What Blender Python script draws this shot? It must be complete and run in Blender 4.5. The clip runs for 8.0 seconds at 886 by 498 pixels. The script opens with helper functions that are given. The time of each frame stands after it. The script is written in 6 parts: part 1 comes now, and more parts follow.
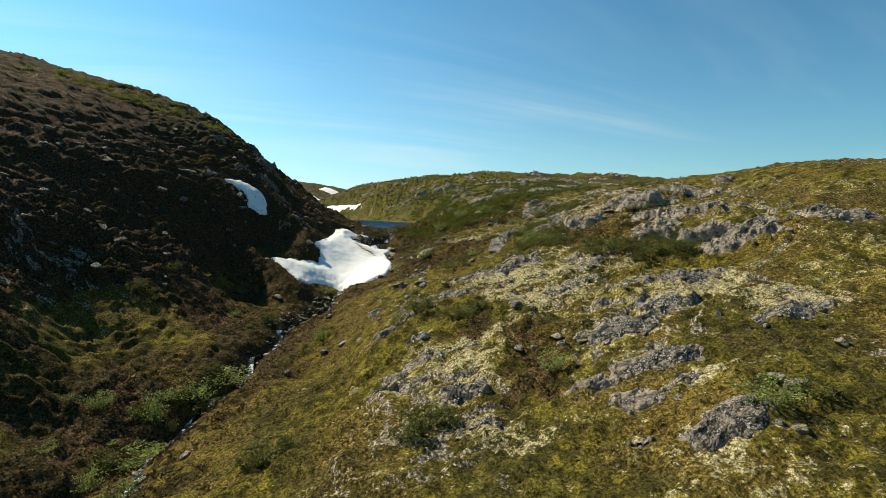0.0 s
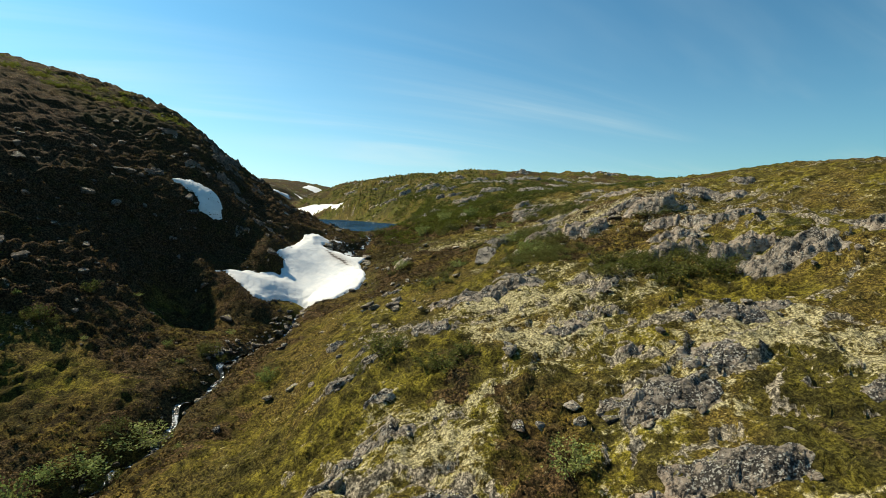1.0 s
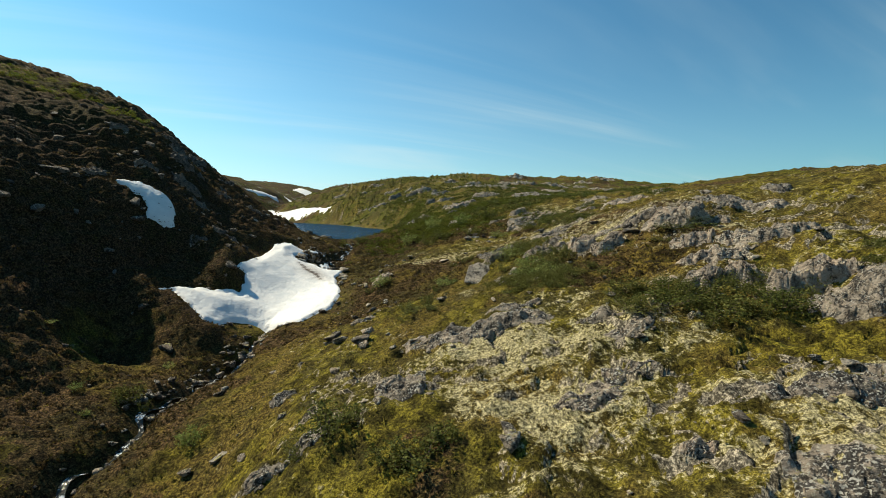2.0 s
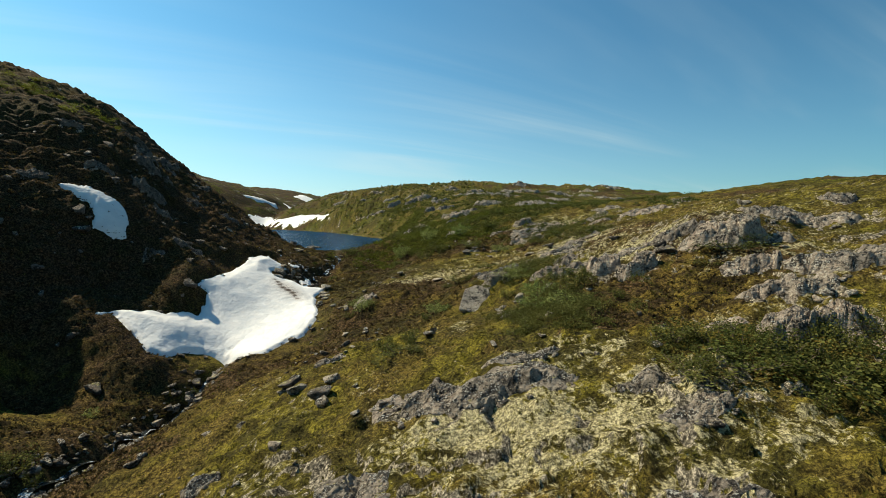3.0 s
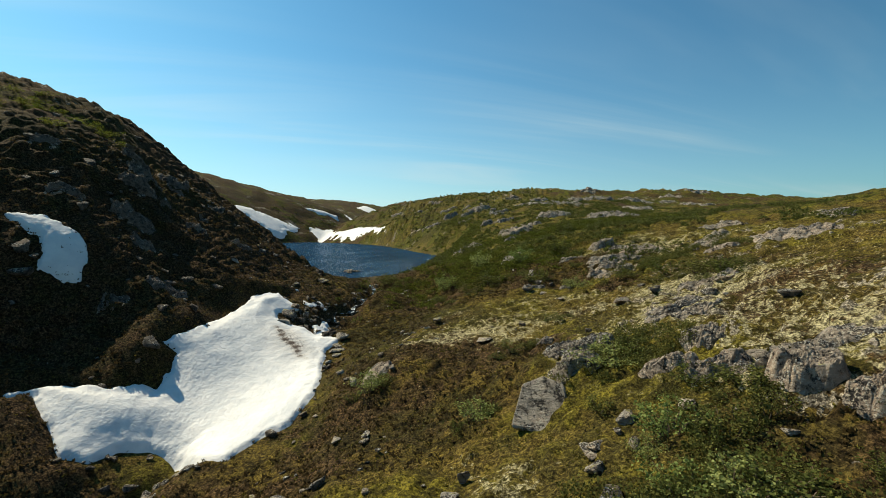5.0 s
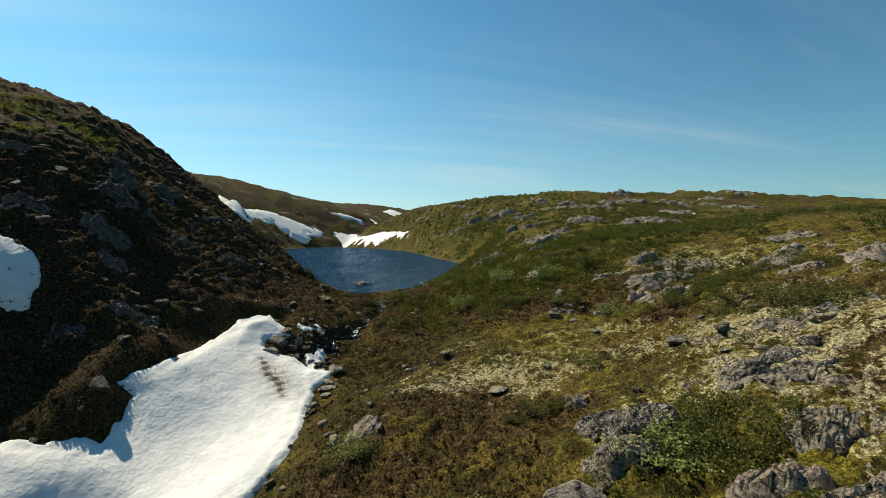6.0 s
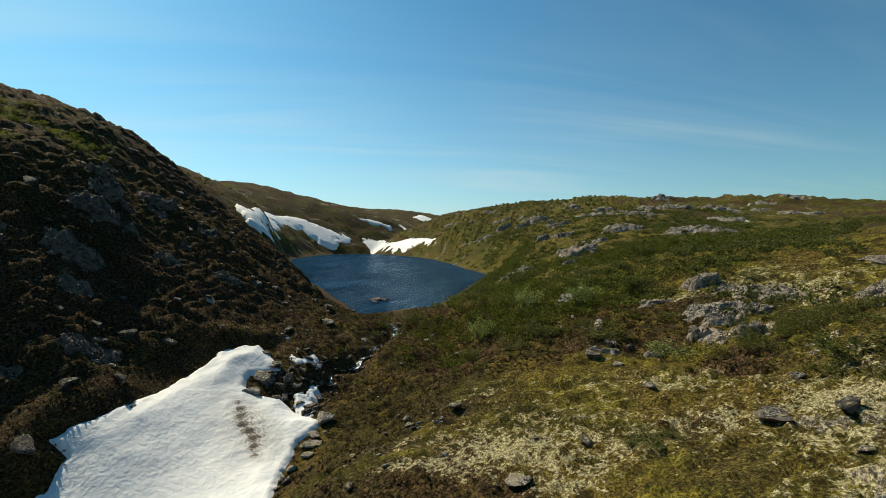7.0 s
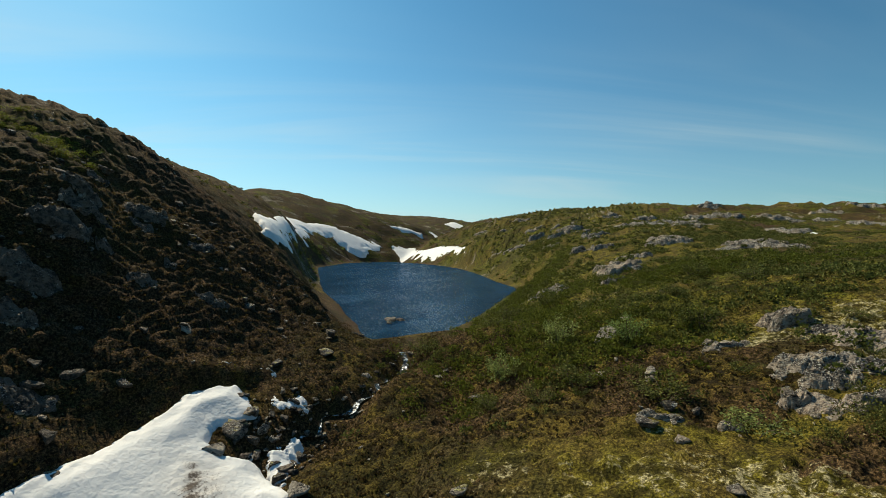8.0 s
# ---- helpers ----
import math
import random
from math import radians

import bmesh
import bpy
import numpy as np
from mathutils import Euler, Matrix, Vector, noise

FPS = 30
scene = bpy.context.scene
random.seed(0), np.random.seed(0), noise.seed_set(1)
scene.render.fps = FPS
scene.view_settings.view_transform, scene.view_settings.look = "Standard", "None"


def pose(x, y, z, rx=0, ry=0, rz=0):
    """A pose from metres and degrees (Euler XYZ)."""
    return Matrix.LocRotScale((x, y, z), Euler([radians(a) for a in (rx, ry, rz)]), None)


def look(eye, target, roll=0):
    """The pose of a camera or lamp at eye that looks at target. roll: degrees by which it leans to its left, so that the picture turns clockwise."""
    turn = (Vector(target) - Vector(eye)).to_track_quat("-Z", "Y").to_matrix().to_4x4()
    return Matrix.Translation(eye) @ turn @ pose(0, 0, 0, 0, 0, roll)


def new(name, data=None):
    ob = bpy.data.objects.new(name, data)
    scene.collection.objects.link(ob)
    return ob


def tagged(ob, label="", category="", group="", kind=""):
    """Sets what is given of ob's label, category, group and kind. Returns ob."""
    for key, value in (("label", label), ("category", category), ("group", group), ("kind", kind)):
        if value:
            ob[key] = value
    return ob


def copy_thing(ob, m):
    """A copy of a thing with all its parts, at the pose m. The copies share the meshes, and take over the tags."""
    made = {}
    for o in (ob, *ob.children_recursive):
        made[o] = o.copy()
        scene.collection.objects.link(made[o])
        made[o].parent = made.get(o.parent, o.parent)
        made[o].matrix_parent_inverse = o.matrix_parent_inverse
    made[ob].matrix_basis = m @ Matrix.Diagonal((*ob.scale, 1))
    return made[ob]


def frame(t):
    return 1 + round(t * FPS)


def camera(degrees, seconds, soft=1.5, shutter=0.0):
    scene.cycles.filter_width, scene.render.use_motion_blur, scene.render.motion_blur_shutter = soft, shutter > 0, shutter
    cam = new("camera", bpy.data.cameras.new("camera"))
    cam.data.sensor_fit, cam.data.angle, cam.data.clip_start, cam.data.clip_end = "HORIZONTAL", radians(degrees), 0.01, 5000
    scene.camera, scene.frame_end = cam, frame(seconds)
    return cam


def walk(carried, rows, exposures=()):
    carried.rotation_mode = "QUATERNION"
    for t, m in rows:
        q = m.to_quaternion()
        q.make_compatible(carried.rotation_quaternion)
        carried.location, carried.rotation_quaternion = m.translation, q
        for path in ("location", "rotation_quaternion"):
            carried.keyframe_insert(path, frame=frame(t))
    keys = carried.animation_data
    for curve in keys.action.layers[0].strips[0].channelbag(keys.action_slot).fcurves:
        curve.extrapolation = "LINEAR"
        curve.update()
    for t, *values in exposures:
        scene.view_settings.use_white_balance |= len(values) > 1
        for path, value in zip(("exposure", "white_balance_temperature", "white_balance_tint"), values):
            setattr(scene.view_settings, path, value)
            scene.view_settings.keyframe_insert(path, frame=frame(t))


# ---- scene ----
cam = camera(89.2, 8.0, 0.6)
METRES, EYE, TILT, LEAN, TURN = 60.0, 3.6, -4.5, 0.0, 0.0
ROWS = [
    (0.0, 0.0, 0.0, 0.0, -0.0, 0.0, 0.0),
    (0.5, 0.007, 0.0653, 0.011, -0.7, -0.11, 0.14),
    (1.0, 0.0139, 0.1349, 0.0253, -1.69, -0.25, 0.15),
    (1.5, 0.0218, 0.2011, 0.0362, -2.5, -0.1, -0.09),
    (3.0, 0.0525, 0.3851, 0.0627, -2.31, 1.18, -0.61),
    (3.5, 0.0607, 0.4512, 0.0734, -0.44, 1.66, -0.59),
    (4.0, 0.066, 0.5144, 0.0867, 1.83, 1.94, -0.54),
    (4.5, 0.0721, 0.5721, 0.1015, 3.88, 2.01, -0.44),
    (6.0, 0.0918, 0.7414, 0.142, 9.17, 2.42, -0.45),
    (6.5, 0.0938, 0.7993, 0.1552, 11.1, 2.66, -0.53),
    (7.0, 0.0952, 0.8566, 0.1692, 13.11, 2.99, -0.78),
    (7.5, 0.0949, 0.9156, 0.1825, 15.23, 3.38, -1.08),
    (8.0, 0.0931, 0.9736, 0.1967, 17.26, 3.74, -1.47),
]
walk(cam, [(t, pose(0, 0, EYE, TILT, LEAN, TURN) @ pose(METRES * x, METRES * y, METRES * z, 90 + pitch, roll, yaw)) for t, x, y, z, yaw, pitch, roll in ROWS], [(0.0, 0.47), (2.5, 0.35), (5.0, 0.21), (8.0, 0.05)])

# ---- light ----
SUN_AZIMUTH, SUN_HEIGHT = 64.0, 46.5  # degrees to the left of +y, and above the horizon
world = bpy.data.worlds.new("world")
scene.world = world
world.use_nodes = True
wt = world.node_tree
wt.nodes.clear()
w_out = wt.nodes.new("ShaderNodeOutputWorld")
w_bg = wt.nodes.new("ShaderNodeBackground")
w_sky = wt.nodes.new("ShaderNodeTexSky")
w_sky.sky_type, w_sky.sun_disc = "NISHITA", False
w_sky.sun_elevation, w_sky.sun_rotation = radians(SUN_HEIGHT), radians(-SUN_AZIMUTH)
w_sky.air_density, w_sky.dust_density, w_sky.ozone_density = 1.0, 0.6, 3.0
w_bg.inputs["Strength"].default_value = 0.096

def world_math(op, a, b):
    n = wt.nodes.new("ShaderNodeMath")
    n.operation = op
    for socket, v in zip(n.inputs, (a, b)):
        if isinstance(v, (int, float)):
            socket.default_value = v
        else:
            wt.links.new(v, socket)
    return n.outputs[0]


def world_mix(kind, fac, a, b):
    n = wt.nodes.new("ShaderNodeMix")
    n.data_type, n.blend_type = "RGBA", kind
    for socket, v in ((n.inputs[0], fac), (n.inputs[6], a), (n.inputs[7], b)):
        if isinstance(v, tuple):
            socket.default_value = (*v, 1)
        elif isinstance(v, (int, float)):
            socket.default_value = v
        else:
            wt.links.new(v, socket)
    return n.outputs[2]


# thin cirrus, streaked across a flat layer high above
w_co = wt.nodes.new("ShaderNodeTexCoord")
w_xyz = wt.nodes.new("ShaderNodeSeparateXYZ")
wt.links.new(w_co.outputs["Generated"], w_xyz.inputs[0])
w_up = world_math("ADD", world_math("MAXIMUM", w_xyz.outputs["Z"], 0.0), 0.12)
w_flat = wt.nodes.new("ShaderNodeCombineXYZ")
wt.links.new(world_math("DIVIDE", w_xyz.outputs["X"], w_up), w_flat.inputs[0])
wt.links.new(world_math("DIVIDE", w_xyz.outputs["Y"], w_up), w_flat.inputs[1])
w_turn = wt.nodes.new("ShaderNodeMapping")
w_turn.vector_type = "TEXTURE"
w_turn.inputs["Rotation"].default_value = (0, 0, radians(24))
w_turn.inputs["Scale"].default_value = (4.2, 0.75, 1.0)
wt.links.new(w_flat.outputs[0], w_turn.inputs["Vector"])
w_noise = wt.nodes.new("ShaderNodeTexNoise")
w_noise.inputs["Scale"].default_value, w_noise.inputs["Detail"].default_value, w_noise.inputs["Roughness"].default_value = 0.9, 5.0, 0.55
w_noise.inputs["Distortion"].default_value = 0.6
wt.links.new(w_turn.outputs[0], w_noise.inputs["Vector"])
w_cloud = wt.nodes.new("ShaderNodeMapRange")
w_cloud.interpolation_type = "SMOOTHSTEP"
w_cloud.inputs["From Min"].default_value, w_cloud.inputs["From Max"].default_value, w_cloud.inputs["To Max"].default_value = 0.42, 0.76, 1.0
wt.links.new(w_noise.outputs["Fac"], w_cloud.inputs["Value"])
w_col = world_mix("MULTIPLY", 1.0, w_sky.outputs[0], (0.42, 0.97, 1.03))
w_haze = world_math("POWER", 2.718, world_math("MULTIPLY", world_math("MAXIMUM", w_xyz.outputs["Z"], 0.0), -7.0))
w_sunward = world_math("ADD", world_math("MULTIPLY", w_xyz.outputs["X"], -math.sin(radians(SUN_AZIMUTH))), world_math("MULTIPLY", w_xyz.outputs["Y"], math.cos(radians(SUN_AZIMUTH))))
w_pale = world_math("ADD", world_math("MULTIPLY", w_sunward, 0.48), 0.48)
w_col = world_mix("MIX", world_math("MULTIPLY", w_haze, world_math("MAXIMUM", w_pale, 0.05)), w_col, (6.3, 7.5, 7.5))
w_veil = wt.nodes.new("ShaderNodeTexNoise")
w_veil.inputs["Scale"].default_value, w_veil.inputs["Detail"].default_value = 0.45, 2.0
wt.links.new(w_flat.outputs[0], w_veil.inputs["Vector"])
w_open = world_math("MULTIPLY", world_math("MAXIMUM", world_math("SUBTRACT", w_veil.outputs["Fac"], 0.36), 0.0), 6.5)
w_low = world_math("POWER", 2.718, world_math("MULTIPLY", world_math("MAXIMUM", w_xyz.outputs["Z"], 0.0), -4.2))
w_col = world_mix("MIX", world_math("MINIMUM", world_math("MULTIPLY", world_math("MULTIPLY", w_cloud.outputs[0], w_open), w_low), 0.6), w_col, (5.4, 6.7, 6.8))
# the sky is brighter towards the sun
w_even = world_math("ADD", world_math("MULTIPLY", w_sunward, 0.30), 0.885)
w_grey = wt.nodes.new("ShaderNodeCombineColor")
for socket in w_grey.inputs:
    wt.links.new(w_even, socket)
w_col = world_mix("MULTIPLY", 1.0, w_col, w_grey.outputs[0])
wt.links.new(w_col, w_bg.inputs["Color"])
wt.links.new(w_bg.outputs[0], w_out.inputs["Surface"])
sun = new("sun", bpy.data.lights.new("sun", "SUN"))
sun.data.energy, sun.data.angle, sun.data.color = 5.3, radians(0.5), (1.0, 0.875, 0.63)
sun_way = Vector((-math.sin(radians(SUN_AZIMUTH)) * math.cos(radians(SUN_HEIGHT)), math.cos(radians(SUN_AZIMUTH)) * math.cos(radians(SUN_HEIGHT)), math.sin(radians(SUN_HEIGHT))))
sun.matrix_basis = look(sun_way * 300, (0, 0, 0))
# ---- materials ----
def shader(name, rough=0.9):
    m = bpy.data.materials.new(name)
    m.use_nodes = True
    t = m.node_tree
    b = t.nodes["Principled BSDF"]
    b.inputs["Roughness"].default_value = rough
    b.inputs["Specular IOR Level"].default_value = 0.25
    return m, t, b


def node(t, kind, **values):
    n = t.nodes.new(kind)
    for key, value in values.items():
        n.inputs[key.replace("_", " ")].default_value = value
    return n


def speckle(t, scale, detail=4.0, rough=0.6, stretch=None):
    """A noise texture in metres; returns its factor."""
    c = t.nodes.new("ShaderNodeNewGeometry")
    n = node(t, "ShaderNodeTexNoise", Scale=scale, Detail=detail, Roughness=rough)
    if stretch:
        mp = node(t, "ShaderNodeMapping", Scale=stretch)
        t.links.new(c.outputs["Position"], mp.inputs["Vector"])
        t.links.new(mp.outputs[0], n.inputs["Vector"])
    else:
        t.links.new(c.outputs["Position"], n.inputs["Vector"])
    return n.outputs["Fac"]


def step_between(t, fac, low, high):
    n = t.nodes.new("ShaderNodeMapRange")
    n.interpolation_type = "SMOOTHSTEP"
    n.inputs["From Min"].default_value, n.inputs["From Max"].default_value = low, high
    t.links.new(fac, n.inputs["Value"])
    return n.outputs["Result"]


def sums(t, a, b, op="ADD"):
    n = t.nodes.new("ShaderNodeMath")
    n.operation = op
    for socket, v in zip(n.inputs, (a, b)):
        if isinstance(v, (int, float)):
            socket.default_value = v
        else:
            t.links.new(v, socket)
    return n.outputs[0]


def blend(t, fac, a, b):
    n = t.nodes.new("ShaderNodeMix")
    n.data_type = "RGBA"
    for socket, v in ((n.inputs[0], fac), (n.inputs[6], a), (n.inputs[7], b)):
        if isinstance(v, tuple):
            socket.default_value = (*v, 1)
        elif isinstance(v, (int, float)):
            socket.default_value = v
        else:
            t.links.new(v, socket)
    return n.outputs[2]


def bumpy(t, b, height, strength, distance):
    n = node(t, "ShaderNodeBump", Strength=strength, Distance=distance)
    t.links.new(height, n.inputs["Height"])
    t.links.new(n.outputs[0], b.inputs["Normal"])


def tundra():
    m, t, b = shader("tundra", 0.95)
    b.inputs["Specular IOR Level"].default_value = 0.08
    a = t.nodes.new("ShaderNodeAttribute")
    a.attribute_name = "cover"
    split = t.nodes.new("ShaderNodeSeparateColor")
    t.links.new(a.outputs["Color"], split.inputs[0])
    lichen, green, brown = split.outputs
    fine, mid, wide = speckle(t, 5.5, 5, 0.7), speckle(t, 1.1, 6, 0.65), speckle(t, 0.16, 5, 0.62)
    grit = speckle(t, 19.0, 3, 0.6)
    moss = blend(t, step_between(t, mid, 0.40, 0.60), (0.048, 0.040, 0.008), (0.20, 0.168, 0.023))
    moss = blend(t, step_between(t, wide, 0.45, 0.62), moss, blend(t, step_between(t, fine, 0.4, 0.6), (0.055, 0.038, 0.011), (0.21, 0.155, 0.036)))
    heath = blend(t, step_between(t, fine, 0.4, 0.62), (0.026, 0.016, 0.008), (0.155, 0.097, 0.044))
    heath = blend(t, step_between(t, wide, 0.42, 0.6), heath, blend(t, step_between(t, mid, 0.42, 0.58), (0.026, 0.018, 0.006), (0.15, 0.108, 0.022)))
    leafy = blend(t, step_between(t, fine, 0.4, 0.6), (0.024, 0.028, 0.004), (0.16, 0.16, 0.016))
    leafy = blend(t, step_between(t, wide, 0.46, 0.56), leafy, blend(t, step_between(t, mid, 0.44, 0.58), (0.028, 0.028, 0.005), (0.145, 0.125, 0.018)))
    pale = blend(t, step_between(t, fine, 0.38, 0.56), (0.235, 0.205, 0.10), (0.44, 0.39, 0.23))
    stone = blend(t, step_between(t, fine, 0.44, 0.58), (0.10, 0.088, 0.066), (0.40, 0.35, 0.27))
    # darkened heath colour; on the left hill it stands in for shade
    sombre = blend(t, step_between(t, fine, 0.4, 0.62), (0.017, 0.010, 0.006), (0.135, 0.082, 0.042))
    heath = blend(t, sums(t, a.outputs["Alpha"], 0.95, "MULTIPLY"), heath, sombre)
    col = blend(t, step_between(t, sums(t, brown, sums(t, mid, -0.5)), 0.40, 0.52), moss, heath)
    col = blend(t, step_between(t, sums(t, green, sums(t, mid, -0.5)), 0.44, 0.58), col, leafy)
    clump = speckle(t, 0.45, 6, 0.72)
    col = blend(t, sums(t, step_between(t, clump, 0.47, 0.40), 0.5, "MULTIPLY"), col, blend(t, step_between(t, fine, 0.4, 0.6), (0.014, 0.013, 0.005), (0.065, 0.055, 0.018)))
    copse = speckle(t, 0.07, 8, 0.78)
    col = blend(t, sums(t, step_between(t, copse, 0.49, 0.42), 0.55, "MULTIPLY"), col, blend(t, step_between(t, fine, 0.4, 0.6), (0.016, 0.016, 0.005), (0.07, 0.065, 0.02)))
    tuft = speckle(t, 2.7, 7, 0.74)
    patch = sums(t, sums(t, sums(t, mid, 1.0, "MULTIPLY"), sums(t, sums(t, tuft, 1.6, "MULTIPLY"), sums(t, fine, 0.45, "MULTIPLY"))), -1.59)
    col = blend(t, step_between(t, sums(t, lichen, sums(t, patch, 1.5, "MULTIPLY")), 0.38, 0.62), col, pale)
    bare = t.nodes.new("ShaderNodeAttribute")
    bare.attribute_name = "bare"
    col = blend(t, step_between(t, sums(t, bare.outputs["Fac"], sums(t, patch, 0.8, "MULTIPLY")), 0.45, 0.56), col, stone)
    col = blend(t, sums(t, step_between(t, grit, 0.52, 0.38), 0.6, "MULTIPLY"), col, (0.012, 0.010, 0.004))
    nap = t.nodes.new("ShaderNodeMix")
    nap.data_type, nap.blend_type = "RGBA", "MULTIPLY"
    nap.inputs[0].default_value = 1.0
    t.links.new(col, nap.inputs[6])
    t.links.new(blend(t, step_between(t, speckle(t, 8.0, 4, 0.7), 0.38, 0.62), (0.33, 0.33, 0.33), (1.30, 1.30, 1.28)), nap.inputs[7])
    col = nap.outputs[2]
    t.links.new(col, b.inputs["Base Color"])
    bumpy(t, b, sums(t, sums(t, sums(t, fine, 0.4, "MULTIPLY"), sums(t, grit, 0.08, "MULTIPLY")), sums(t, mid, 1.0, "MULTIPLY")), 1.0, 0.22)
    return m


def rock(name, light, dark, warm, crusty=(0.52, 0.49, 0.42), black=0.0):
    m, t, b = shader(name, 0.85)
    fine, mid, wide, grit = speckle(t, 8, 6, 0.75), speckle(t, 1.7, 7, 0.72), speckle(t, 0.45, 5, 0.65), speckle(t, 26, 3)
    strata = speckle(t, 0.8, 6, 0.7, (1.0, 3.2, 5.0))
    col = blend(t, step_between(t, mid, 0.40, 0.60), dark, light)
    col = blend(t, sums(t, step_between(t, wide, 0.48, 0.6), 0.75, "MULTIPLY"), col, warm)
    col = blend(t, step_between(t, sums(t, mid, sums(t, fine, 0.7, "MULTIPLY")), 0.80, 0.74), col, (0.035, 0.032, 0.029))
    warp = t.nodes.new("ShaderNodeVectorMath")
    warp.operation = "MULTIPLY_ADD"
    place = t.nodes.new("ShaderNodeNewGeometry")
    swirl = node(t, "ShaderNodeTexNoise", Scale=1.2, Detail=4.0)
    t.links.new(place.outputs["Position"], swirl.inputs["Vector"])
    t.links.new(swirl.outputs["Color"], warp.inputs[0])
    warp.inputs[1].default_value = (0.9, 0.9, 0.9)
    t.links.new(place.outputs["Position"], warp.inputs[2])
    squash = node(t, "ShaderNodeMapping", Scale=(1.0, 2.2, 2.0))
    t.links.new(warp.outputs[0], squash.inputs["Vector"])
    cells = node(t, "ShaderNodeTexVoronoi", Scale=0.7)
    cells.feature = "DISTANCE_TO_EDGE"
    t.links.new(squash.outputs[0], cells.inputs["Vector"])
    crack = step_between(t, sums(t, cells.outputs["Distance"], sums(t, sums(t, fine, 0.16, "MULTIPLY"), sums(t, wide, 0.12, "MULTIPLY"))), 0.165, 0.12)
    col = blend(t, sums(t, crack, 0.7, "MULTIPLY"), col, (0.035, 0.03, 0.024))
    crust = sums(t, sums(t, fine, 1.0, "MULTIPLY"), sums(t, wide, 0.6, "MULTIPLY"))
    col = blend(t, step_between(t, crust, 0.87, 0.92), col, crusty)
    geo = t.nodes.new("ShaderNodeNewGeometry")
    up = t.nodes.new("ShaderNodeSeparateXYZ")
    t.links.new(geo.outputs["Normal"], up.inputs[0])
    # black crust lichen in ragged patches, with pale rosettes in it
    scab = sums(t, speckle(t, 1.5, 8, 0.72), sums(t, sums(t, up.outputs["Z"], 0.10, "MULTIPLY"), black - 0.10))
    col = blend(t, sums(t, step_between(t, scab, 0.50, 0.55), 0.9, "MULTIPLY"), col, blend(t, step_between(t, speckle(t, 11, 3, 0.6), 0.53, 0.58), (0.034, 0.031, 0.029), (0.50, 0.49, 0.44)))
    grown = sums(t, sums(t, mid, 0.7, "MULTIPLY"), sums(t, strata, 0.7, "MULTIPLY"))
    mossy = step_between(t, sums(t, sums(t, up.outputs["Z"], 0.6, "MULTIPLY"), grown), 1.33, 1.39)
    growth = blend(t, step_between(t, fine, 0.42, 0.56), (0.10, 0.088, 0.015), (0.48, 0.43, 0.20))
    col = blend(t, mossy, col, growth)
    t.links.new(col, b.inputs["Base Color"])
    bumpy(t, b, sums(t, sums(t, sums(t, strata, 1.2, "MULTIPLY"), sums(t, crack, -0.35, "MULTIPLY")), sums(t, sums(t, fine, 0.6, "MULTIPLY"), sums(t, mid, 0.8, "MULTIPLY"))), 1.0, 0.27)
    return m


def leaves(name, dark, light):
    m, t, b = shader(name, 0.7)
    b.inputs["Specular IOR Level"].default_value = 0.1
    info = t.nodes.new("ShaderNodeObjectInfo")
    geo = t.nodes.new("ShaderNodeNewGeometry")
    col = blend(t, geo.outputs["Random Per Island"], dark, light)
    tint = blend(t, info.outputs["Random"], (0.75, 0.85, 0.7), (1.15, 1.1, 1.05))
    mul = t.nodes.new("ShaderNodeMix")
    mul.data_type, mul.blend_type = "RGBA", "MULTIPLY"
    mul.inputs[0].default_value = 1.0
    t.links.new(col, mul.inputs[6])
    t.links.new(tint, mul.inputs[7])
    t.links.new(mul.outputs[2], b.inputs["Base Color"])
    b.inputs["Transmission Weight"].default_value = 0.0
    glow = t.nodes.new("ShaderNodeBsdfTranslucent")
    t.links.new(mul.outputs[2], glow.inputs["Color"])
    mix = t.nodes.new("ShaderNodeMixShader")
    mix.inputs[0].default_value = 0.35
    out = t.nodes["Material Output"]
    t.links.new(b.outputs[0], mix.inputs[1])
    t.links.new(glow.outputs[0], mix.inputs[2])
    t.links.new(mix.outputs[0], out.inputs["Surface"])
    return m


def plain(name, dark, light, scale, rough=0.9):
    m, t, b = shader(name, rough)
    f = speckle(t, scale, 5)
    t.links.new(blend(t, step_between(t, f, 0.35, 0.65), dark, light), b.inputs["Base Color"])
    bumpy(t, b, f, 0.6, 0.03)
    return m


def snow_material():
    m, t, b = shader("old_snow", 0.75)
    b.inputs["Specular IOR Level"].default_value = 0.3
    fine, mid = speckle(t, 6.5, 5, 0.65), speckle(t, 0.9, 4)
    a = t.nodes.new("ShaderNodeAttribute")
    a.attribute_name = "dirt"
    col = blend(t, step_between(t, mid, 0.3, 0.7), (0.66, 0.68, 0.69), (0.78, 0.78, 0.77))
    col = blend(t, step_between(t, sums(t, sums(t, a.outputs["Fac"], 0.55, "MULTIPLY"), sums(t, fine, 1.5, "MULTIPLY")), 1.05, 1.50), blend(t, sums(t, a.outputs["Fac"], 0.5, "MULTIPLY"), col, (0.36, 0.29, 0.22)), (0.085, 0.065, 0.052))
    t.links.new(col, b.inputs["Base Color"])
    bumpy(t, b, sums(t, sums(t, fine, 0.7, "MULTIPLY"), sums(t, speckle(t, 3.4, 2, 0.45), 1.0, "MULTIPLY")), 0.8, 0.06)
    return m


